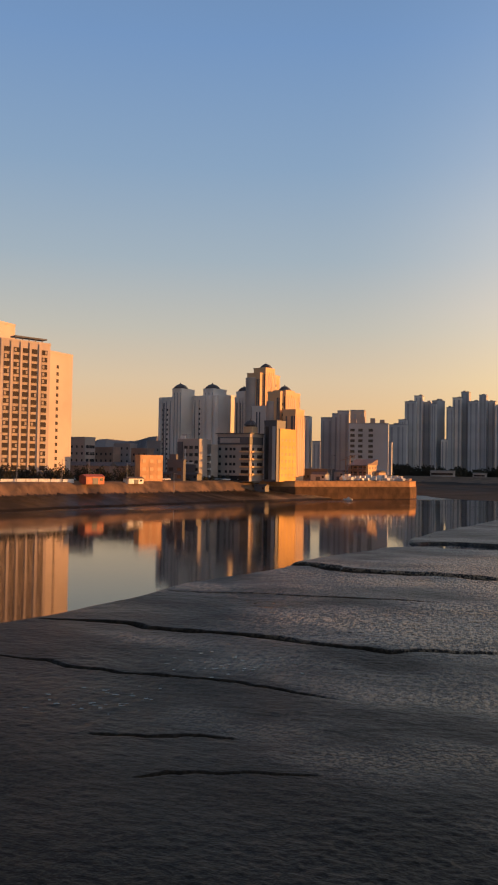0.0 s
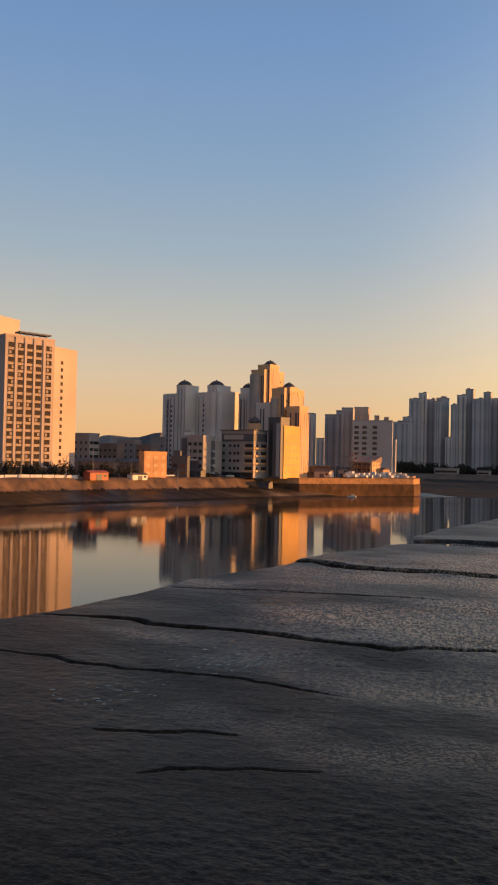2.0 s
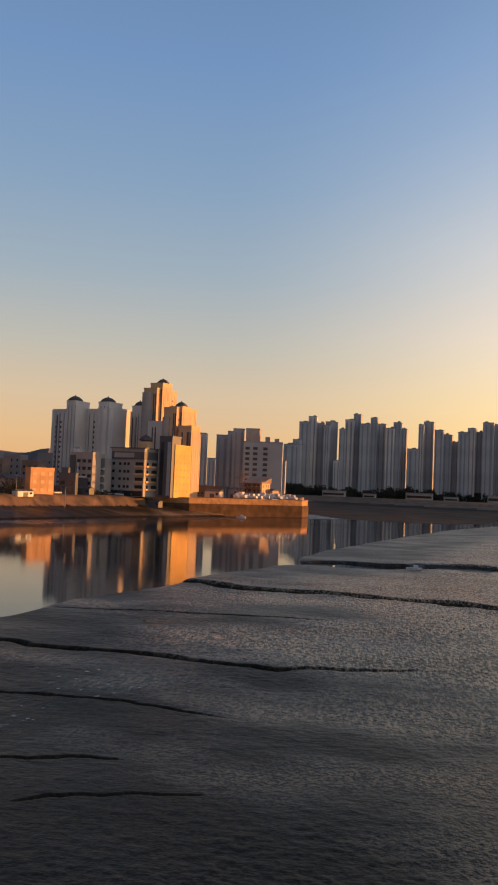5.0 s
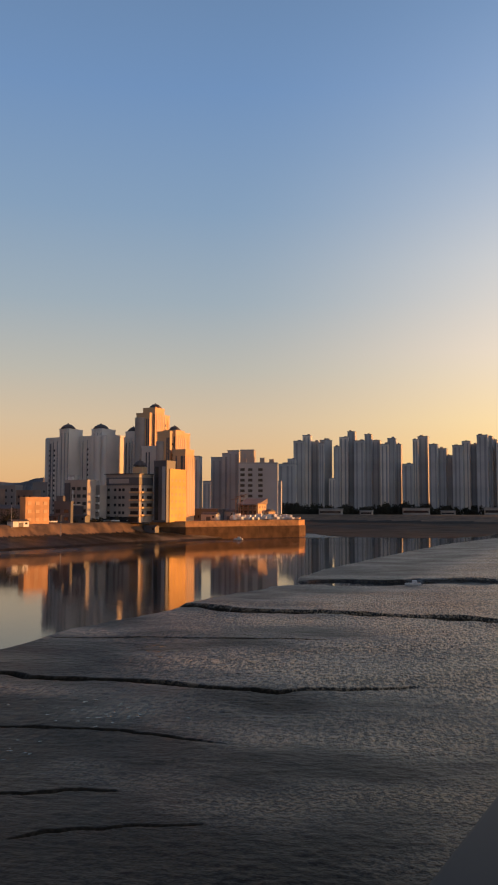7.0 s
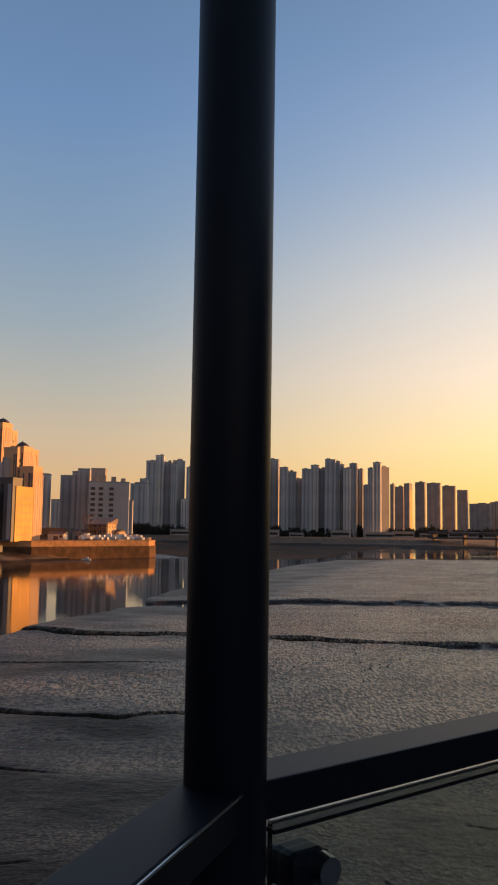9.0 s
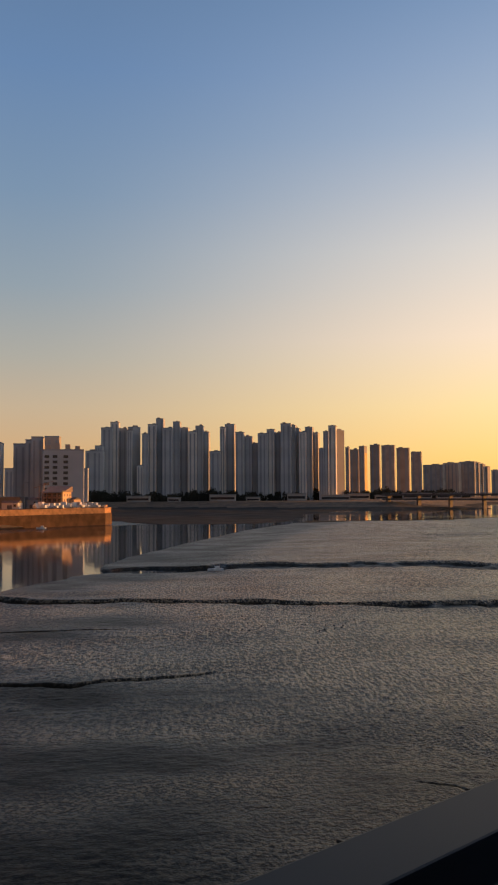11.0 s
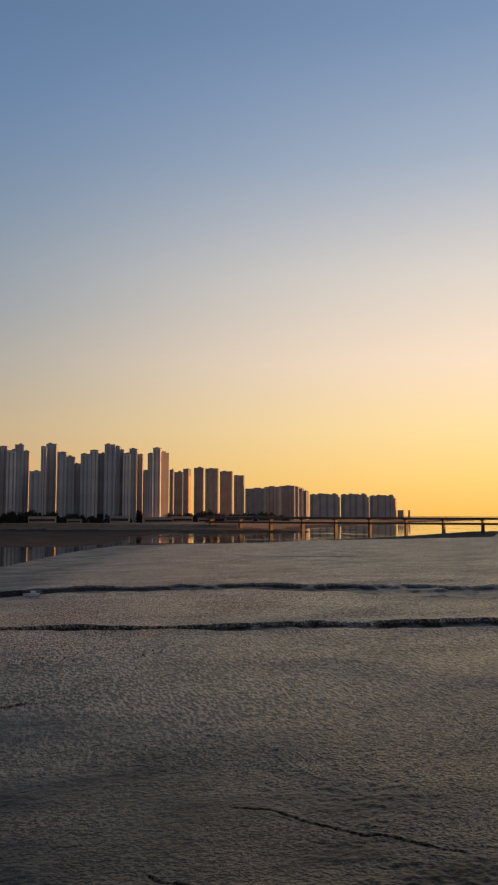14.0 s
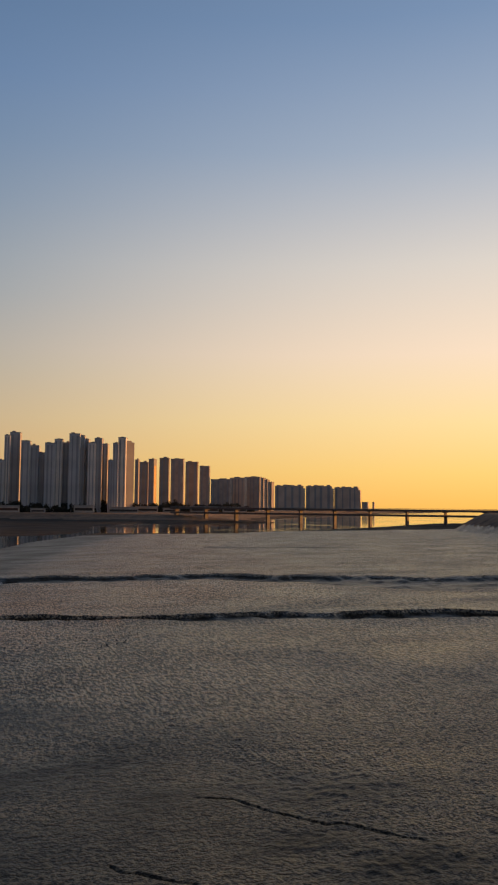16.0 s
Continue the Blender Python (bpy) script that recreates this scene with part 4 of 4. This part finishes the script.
def harbour_office(x, y, turn):
    """Three-storey office at the pier: dark gallery front, gable end coloured pale as sunlit, lean-to roof and a signal
    frame.
    """
    w, d, h = 12.0, 9.0, 8.6
    o = empty("harbour_office", pose(x, y, 8.0, 0, 0, turn), "brown three-storey harbour office with sunlit gable and galleries", "building")
    wall = part("wall", boxed(-w / 2, -d / 2, 0, w / 2, d / 2, h), BRICK, o)
    # cream sheet over the brick body; its sunlit look is partly in the colour
    gable = part("gable", boxed(w / 2, -d / 2, 0, w / 2 + 0.3, d / 2, h + 1.0), PAINT_CREAM, o, "gable wall coloured pale cream as the sunlit side")
    bm = bmesh.new()
    lo, hi = h + 0.1, h + 3.4
    v = [bm.verts.new(p) for p in ((-w / 2 - 0.5, -d / 2 - 0.8, lo), (w / 2 + 0.8, -d / 2 - 0.8, lo), (w / 2 + 0.8, d / 2 + 0.5, hi), (-w / 2 - 0.5, d / 2 + 0.5, hi), (-w / 2 - 0.5, d / 2 + 0.5, lo), (w / 2 + 0.8, d / 2 + 0.5, lo))]
    for f in ((0, 1, 2, 3), (1, 5, 2), (0, 3, 4), (4, 3, 2, 5), (0, 4, 5, 1)):
        bm.faces.new([v[i] for i in f])
    bmesh.ops.recalc_face_normals(bm, faces=bm.faces)
    part("roof", bm, BRICK, o, "brown lean-to sheet roof")
    for q in range(3):
        z = 0.5 + 2.8 * q
        part("gallery", boxed(-w / 2, -d / 2 - 1.4, z + 2.2, w / 2 + 0.2, -d / 2, z + 2.4), PAINT_DARK, o)
        part("gallery_rail", boxed(-w / 2, -d / 2 - 1.4, z + 0.7, w / 2 + 0.2, -d / 2 - 1.3, z + 0.85), PAINT_SHADE, o)
        for c in (-4.4, -1.5, 1.5, 4.4):
            part("window", boxed(c - 0.9, -d / 2 - 0.08, z + 0.3, c + 0.9, -d / 2 + 0.05, z + 1.9), GLASS_DARK, o)
        for c in (-2.6, 0.4, 3.0):
            part("window", boxed(w / 2 + 0.25, c - 0.6, z + 0.4, w / 2 + 0.36, c + 0.6, z + 1.8), BRICK, gable)
    for c in (-6.0, -2.0, 2.0, 6.0):
        part("gallery_post", boxed(c - 0.12, -d / 2 - 1.42, 0, c + 0.12, -d / 2 - 1.2, h), PAINT_DARK, o)
    part("awning", boxed(w / 2 + 0.3, -d / 2, 2.6, w / 2 + 3.2, d / 2, 2.9), WHITE, o, "white awning on the sunny side")


harbour_office(63.5, 449.5, -38)
for x, y, h in ((53.5, 441, 12.0), (56.0, 442, 13.5)):
    crane = empty("boat_crane", pose(x, y, 8.0, 0, 0, -20), "thin rusty boat crane on the quay", "crane", "boat cranes")
    part("post", boxed(-0.2, -0.2, 0, 0.2, 0.2, h), BRICK, crane)
    jib = boxed(-3.0, -0.14, -0.14, 5.0, 0.14, 0.14)
    bmesh.ops.transform(jib, matrix=pose(0, 0, h - 0.3, 0, -14, 0), verts=jib.verts)
    part("jib", jib, BRICK, crane)
    part("brace", boxed(1.8, -0.08, h - 4.5, 1.95, 0.08, h), PAINT_SHADE, crane)
shed(73, 449, -55, 4, 5, 5.0, PAINT_CREAM, "small cream harbour hut")
shed(52, 452, -35, 6, 5, 5.0, PAINT_SHADE, "dark grey harbour store")
shed(40, 440, -35, 9, 5, 3.6, PAINT_GREY, "low grey harbour store")
shed(82, 441, -35, 6, 3, 1.6, BRICK, "low brown hut near the pier's end")


def small_boat(x, y, z, turn, length, mat, label):
    b = empty("boat", pose(x, y, z, 0, 0, turn), label, "boat", "small boats")
    bm = bmesh.new()
    rings = []
    for s, half, low in ((-0.5, 0.36, 0.05), (-0.2, 0.42, 0.0), (0.15, 0.40, 0.0), (0.38, 0.24, 0.06), (0.5, 0.03, 0.2)):
        w = half * length * 0.36
        rings.append([bm.verts.new((s * length, p * w, q)) for p, q in ((-1, length * 0.16), (-0.8, low * length * 0.3), (0, low * length * 0.2 - 0.1), (0.8, low * length * 0.3), (1, length * 0.16))])
    for a, c in zip(rings, rings[1:]):
        for i in range(4):
            bm.faces.new((a[i], c[i], c[i + 1], a[i + 1]))
        bm.faces.new((a[4], c[4], c[0], a[0]))
    bm.faces.new(rings[0])
    bm.faces.new(rings[-1][::-1])
    bmesh.ops.recalc_face_normals(bm, faces=bm.faces)
    part("hull", bm, mat, b)
    part("cabin", boxed(-0.25 * length, -0.09 * length, 0.15 * length, 0.05 * length, 0.09 * length, 0.32 * length, 0.05), WHITE, b)
    part("windscreen", boxed(0.05 * length, -0.08 * length, 0.22 * length, 0.06 * length, 0.08 * length, 0.30 * length), GLASS_DARK, b)
    return b


small_boat(50, 402, WATER_Z, 160, 4.5, WHITE, "small white motor boat moored off the bank")
for i in range(12):
    x = 50 + i * 2.9 + random.uniform(-0.6, 0.6)
    y = 424 + i * 1.25 + random.uniform(0, 3)
    small_boat(x, y + 3, max(8.75, ground_at(x, y + 3) - 0.1), random.uniform(100, 190), random.uniform(7, 10), WHITE, "white fishing boat laid up on the quay")


def car(x, y, turn, mat):
    c = empty("car", pose(x, y, ground_at(x, y), 0, 0, turn), "parked car on the bank road", "car", "parked cars")
    bm = boxed(-2.1, -0.85, 0.35, 2.1, 0.85, 0.95, 0.15)
    part("body", bm, mat, c)
    part("cabin", boxed(-1.3, -0.75, 0.9, 1.0, 0.75, 1.45, 0.18), GLASS_DARK, c)
    for sx in (-1.3, 1.3):
        for sy in (-0.8, 0.8):
            w = bmesh.new()
            bmesh.ops.create_cone(w, cap_ends=True, segments=12, radius1=0.33, radius2=0.33, depth=0.22, matrix=pose(sx, sy, 0.33, 90))
            part("wheel", w, PAINT_DARK, c)


for i in range(12):
    x = -92 + i * 5.2 + random.uniform(-1, 1)
    if -65 < x < -52:
        continue
    car(x, 294 + (x + 92) * 0.72 + random.uniform(29, 33), random.uniform(30, 45), random.choice((WHITE, PAINT_SHADE, PAINT_DARK, WHITE)))


for i in range(9):
    x = -34 + i * 6.4 + random.uniform(-1.5, 1.5)
    car(x, 384 + (x + 34) * 0.42 + random.uniform(-2, 1), random.uniform(10, 40), random.choice((WHITE, PAINT_SHADE, PAINT_DARK)))
for x, y, w, h in ((-36, 376, 9, 3.4), (-24, 384, 7, 3.0), (30, 412, 8, 3.2), (8, 396, 6, 2.6)):
    shed(x, y, -30, w, 4, h, PAINT_DARK, "dark single-storey shop at the waterfront road")


def mast(x, y, h, label):
    z = ground_at(x, y) - 0.3
    p = empty("light_mast", pose(x, y, z), label, "mast", "masts and poles")
    bm = bmesh.new()
    bmesh.ops.create_cone(bm, cap_ends=True, segments=8, radius1=0.14, radius2=0.08, depth=h, matrix=pose(0, 0, h / 2))
    part("pole", bm, PAINT_SHADE, p)
    part("arm", boxed(-0.05, -0.05, h - 0.3, 1.6, 0.05, h - 0.15), PAINT_SHADE, p)
    part("lamp_head", boxed(1.1, -0.15, h - 0.42, 1.9, 0.15, h - 0.28, 0.04), PAINT_DARK, p)


for x, y, h in ((46, 440, 14), (-70, 318, 9), (-84, 306, 9), (-30, 352, 9), (-48, 338, 9), (72, 436, 8), (-62, 330, 12)):
    mast(x, y, h, "thin grey lamp mast on the waterfront")


# ---- shrubs and trees ----
def shrub_mass(name, spots, label):
    """Bare winter trees and shrubs: many small tilted twig clumps round each spot."""
    verts, faces = [], []
    for x, y, z, rad, high in spots:
        for _ in range(int(60 + rad * 14)):
            a, u = random.uniform(0, 6.283), random.random()
            rr = rad * math.sqrt(random.random()) * (1 - 0.55 * u * u)
            c = Vector((x + rr * math.cos(a), y + rr * math.sin(a), z + high * u * random.uniform(0.75, 1.1)))
            size = rad * random.uniform(0.10, 0.22)
            e = Euler((random.uniform(0, 6), random.uniform(0, 6), random.uniform(0, 6))).to_matrix()
            base = len(verts)
            verts += [c + e @ Vector(p) * size for p in ((-1, -0.4, 0), (1, -0.5, 0.2), (0.6, 0.7, 0), (-0.7, 0.5, -0.2), (0, 0, 0.8))]
            faces += [(base, base + 1, base + 4), (base + 1, base + 2, base + 4), (base + 2, base + 3, base + 4), (base + 3, base, base + 4)]
    me = bpy.data.meshes.new(name)
    me.from_pydata([tuple(v) for v in verts], [], faces)
    me.materials.append(FOLIAGE)
    return tagged(new(name, me), label, "shrubs", kind="stuff")


spots = []
for i in range(44):
    x = -106 + i * 1.35
    y = 309 + i * 0.9 + random.uniform(-3, 5)
    spots.append((x, y, ground_at(x, y) - 0.3, random.uniform(1.6, 3.0), random.uniform(3.5, 7.5)))
for i in range(14):
    x = -54 + i * 3.5
    y = 366 + i * 2.2
    spots.append((x, y, ground_at(x, y) - 0.3, random.uniform(1.2, 2.2), random.uniform(2, 3.6)))
shrub_mass("bank_shrubs", spots, "dark bare winter shrubs along the bank")
spots = []
for i in range(230):
    u = i / 229
    x = 170 + u * 620
    y = 955 - u * 60 + (60 if x > 480 else 0) + max(0, x - 500) * 0.55 + random.uniform(-14, 4)
    spots.append((x, y, 5.5, random.uniform(4, 8), random.uniform(6, 12) + 7 * max(0.0, math.sin(x * 0.045)) * random.random()))
shrub_mass("far_shore_trees", spots, "dark belt of bare trees under the far towers")

for x, y, w, h in ((222, 930, 26, 8), (262, 924, 14, 6), (318, 915, 30, 9), (352, 905, 16, 6), (402, 893, 22, 10), (446, 880, 34, 8), (505, 935, 30, 9), (560, 965, 22, 7), (640, 1010, 40, 9), (720, 1050, 36, 8)):
    pav = empty("pavilion", pose(x, y, 4.5, 0, 0, -24), "low pale building under the far towers", "building", "low buildings on the far shore")
    part("wall", boxed(-w / 2, -5, 0, w / 2, 5, h), PAINT_STONE, pav)
    part("roof", boxed(-w / 2 - 0.6, -5.6, h, w / 2 + 0.6, 5.6, h + 0.5), PAINT_SHADE, pav)
    part("window_band", boxed(-w / 2 + 1, -5.1, h * 0.4, w / 2 - 1, -4.9, h * 0.7), GLASS_DARK, pav)

# a pale boundary wall along the bank road
fence = empty("boundary_wall", pose(-92, 300, 0, 0, 0, 40), "low white boundary wall along the bank road", "wall")
for q in range(8):
    x0 = -6 + q * 5.0
    gx, gy = -92 + x0 * math.cos(radians(40)), 300 + x0 * math.sin(radians(40))
    part("panel", boxed(x0, -0.15, ground_at(gx, gy) - 0.4, x0 + 4.7, 0.15, ground_at(gx, gy) + 1.1, 0.03), WHITE, fence)

# hills on the skyline behind the low houses
bm = bmesh.new()
hill = []
for i in range(41):
    x = -260 + i * 7.5
    hz = 34 + 5 * math.sin(i * 0.31 + 1) + 2.5 * math.sin(i * 0.83)
    hill.append((bm.verts.new((x, 700, 5)), bm.verts.new((x, 760 + 12 * math.sin(i), hz)), bm.verts.new((x, 900, 5))))
for a, c in zip(hill, hill[1:]):
    bm.faces.new((a[0], c[0], c[1], a[1]))
    bm.faces.new((a[1], c[1], c[2], a[2]))
hills = new("far_hill", mesh_of("far_hill", bm, HILL))
tagged(hills, "low wooded ridge behind the waterfront houses", "hill", kind="structure")


# ---- bridge ----
def far_bridge():
    a, b = Vector((440, 705, 0)), Vector((640, 330, 0))
    run = b - a
    turn = math.degrees(math.atan2(run.y, run.x))
    length = run.length
    br = empty("road_bridge", pose(a.x, a.y, 0, 0, 0, turn), "long low concrete road bridge over the estuary", "bridge")
    part("deck", boxed(-30, -5, 12.0, length, 5, 14.0, 0.1), BRIDGE, br)
    part("lower_beam", boxed(-30, -4, 7.6, length, 4, 9.4, 0.1), BRIDGE, br)
    for sy in (-4.9, 4.9):
        part("railing", boxed(-30, sy - 0.1, 14.5, length, sy + 0.1, 14.8), PAINT_SHADE, br)
    n = 14
    for i in range(n):
        x = -25 + (length + 15) * i / (n - 1)
        bm = boxed(x - 0.8, -3.2, -2.5, x + 0.8, 3.2, 8.3, 0.2)
        box(bm, x - 1.6, -4.6, 11.4, x + 1.6, 4.6, 12.7, 0.2)
        box(bm, x - 0.6, -3.0, 9.3, x + 0.6, 3.0, 11.4)
        part("pier", bm, BRIDGE, br)
        for sy in (-4.9, 4.9):
            part("railing_post", boxed(x - 0.1, sy - 0.1, 13.8, x + 0.1, sy + 0.1, 14.5), PAINT_SHADE, br)


far_bridge()

# ---- small things on the mud ----
bm = bmesh.new()
for cx, cy, sx, sy, count in ((14, 100, 6, 5, 60), (-1, 66, 6, 5, 60), (-9, 55, 4, 5, 50), (27, 112, 6, 4, 40), (3, 92, 8, 5, 60), (21, 90, 7, 6, 60), (66, 128, 14, 7, 70)):
    for _ in range(count):
        x, y = random.gauss(cx, sx * 0.5), random.gauss(cy, sy * 0.5)
        z = ground_at(x, y) + 0.035
        rx, ry, tr = random.uniform(0.05, 0.30), random.uniform(0.04, 0.22), random.uniform(-0.4, 0.4)
        vs = []
        for q in range(9):
            a = q / 9 * 6.283
            k = random.uniform(0.35, 1.2)
            px, py = rx * k * math.cos(a), ry * k * math.sin(a)
            vs.append(bm.verts.new((x + px * math.cos(tr) - py * math.sin(tr), y + px * math.sin(tr) + py * math.cos(tr), z)))
        bm.faces.new(vs)
pud = new("puddles", mesh_of("puddles", bm, WATER))
tagged(pud, "small shining puddles left on the mud", "puddles", kind="stuff")

bm = bmesh.new()
for _ in range(55):
    x, y = random.gauss(43, 4.5), random.gauss(88, 6)
    s = random.uniform(0.05, 0.12)
    bmesh.ops.create_icosphere(bm, subdivisions=1, radius=s, matrix=pose(x, y, ground_at(x, y) + s * 0.4, 0, 0, random.uniform(0, 90)) @ Matrix.Diagonal((random.uniform(0.6, 1.2), random.uniform(0.8, 1.5), random.uniform(0.8, 1.8), 1)))
stones = new("stones", mesh_of("stones", bm, PAINT_DARK))
tagged(stones, "scattered small dark stones on the mud", "stones", kind="stuff")


small_boat(55.5, 161.5, ground_at(55.5, 161.5) - 0.05, 170, 3.2, WHITE, "tiny white dinghy stranded on the mud")

# ---- viewing deck and its balustrade ----
POST = (1.226, 1.558)
FLOOR_Z = EYE - 1.55
RAIL_Z = EYE - 0.284
rail_post = empty("railing_post", pose(*POST, FLOOR_Z, 0, 0, -16.0), "dark powder-coated round steel post at the balustrade's bend", "post")
bm = bmesh.new()
bmesh.ops.create_cone(bm, cap_ends=True, segments=64, radius1=0.047, radius2=0.047, depth=3.6, matrix=pose(0, 0, 1.8))
for f in bm.faces:
    f.smooth = len(f.verts) == 4
part("shaft", bm, STEEL, rail_post)
part("base_plate", boxed(-0.10, -0.10, 0, 0.10, 0.10, 0.012, 0.004), STEEL, rail_post)
BOLT = material("dull_bolt_metal", (0.30, 0.30, 0.30), 0.30, 1.0, scale=20, vary=0.2, bump=0.02, bump_scale=200)
ALU = material("bright_edge_aluminium", (0.55, 0.55, 0.56), 0.3, 1.0, scale=20, vary=0.1, bump=0.02, bump_scale=200)
for turn, s, length, rim in ((19.9, 1, 3.6, 0.026), (-127.4, -1, 4.2, 0.031)):
    rail = empty("handrail", pose(*POST, RAIL_Z, 0, 0, turn), "dark steel handrail with a flat glossy top", "handrail", "handrails of the deck")
    part("bar", boxed(-0.004 if s > 0 else -0.045, -rim * s, -0.043, length, (0.074 - rim) * s, 0, 0.003), STEEL, rail)
    if s < 0:
        part("edge_line", boxed(0.03, -(rim + 0.0025) * s, -0.0030, length, -(rim + 0.0005) * s, -0.0005), ALU, rail, "thin bright strip along the handrail's top edge")
    for k in range(2):
        x0 = 0.075 + k * (length / 2)
        pane_ob = part("glass_panel", boxed(x0, 0.006 * s, -1.16, x0 + length / 2 - 0.10, 0.016 * s, -0.062, 0.002), GLASS, rail, "clear toughened glass panel")
        pane_ob.visible_shadow = False
        # metal strip added to draw the highlight along the glass's top edge
        part("glass_edge", boxed(x0, 0.0085 * s, -0.0618, x0 + length / 2 - 0.10, 0.0135 * s, -0.0596), ALU, rail, "thin metal strip drawing the light on the glass edge")
        part("edge_frame", boxed(x0, 0.002 * s, -0.074, x0 + length / 2 - 0.10, 0.020 * s, -0.069), STEEL, rail)
        for xc in (x0 + 0.012, x0 + length / 2 - 0.16):
            for zc in (-0.118, -1.02):
                bm = boxed(xc, -0.018 * s, zc - 0.022, xc + 0.062, 0.040 * s, zc + 0.022, 0.012)
                clamp = part("glass_clamp", bm, STEEL, rail, "black rounded glass clamp")
                bm = bmesh.new()
                bmesh.ops.create_cone(bm, cap_ends=True, segments=20, radius1=0.020, radius2=0.017, depth=0.018, matrix=pose(xc + 0.045, -0.025 * s, zc, 90))
                part("clamp_bolt", bm, BOLT, clamp, "dull round bolt head")
    for xs in (length / 2, length):
        part("baluster", boxed(xs - 0.03, 0.0, -1.26, xs + 0.03, 0.05 * s, -0.052, 0.006), STEEL, rail)

# the deck: a slab bounded by the two rails, on columns, with an added shade wall on its sunward side
bm = bmesh.new()
low, high = FLOOR_Z - 0.35, FLOOR_Z
outline = [(1.25, 1.72), (4.60, 2.93), (4.60, -5.0), (-3.4, -5.0), (-1.37, -1.60)]
bot = [bm.verts.new((x, y, low)) for x, y in outline]
top = [bm.verts.new((x, y, high)) for x, y in outline]
bm.faces.new(bot)
bm.faces.new(top[::-1])
for i in range(len(outline)):
    j = (i + 1) % len(outline)
    bm.faces.new((bot[i], bot[j], top[j], top[i]))
bmesh.ops.recalc_face_normals(bm, faces=bm.faces)
deck = new("floor", mesh_of("floor", bm, CONCRETE))
tagged(deck, "concrete floor of the viewing deck", "floor", kind="structure")
for i, (x, y) in enumerate(((0.6, 0.4), (4.0, 2.0), (4.0, -4.4), (-2.4, -4.4))):
    col = new("column", mesh_of("column", boxed(x - 0.3, y - 0.3, -1.0, x + 0.3, y + 0.3, low, 0.03), CONCRETE))
    tagged(col, "square concrete column carrying the viewing deck", "column", kind="structure")
# unseen wall, added only to keep the low sun off the handrails
shade_wall = new("shade_wall_east", mesh_of("shade_wall_east", boxed(4.42, -5.0, FLOOR_Z, 4.60, 2.9, FLOOR_Z + 3.4, 0.01), CONCRETE))
tagged(shade_wall, "plain concrete wall added out of view to shade the deck", "wall", kind="structure")
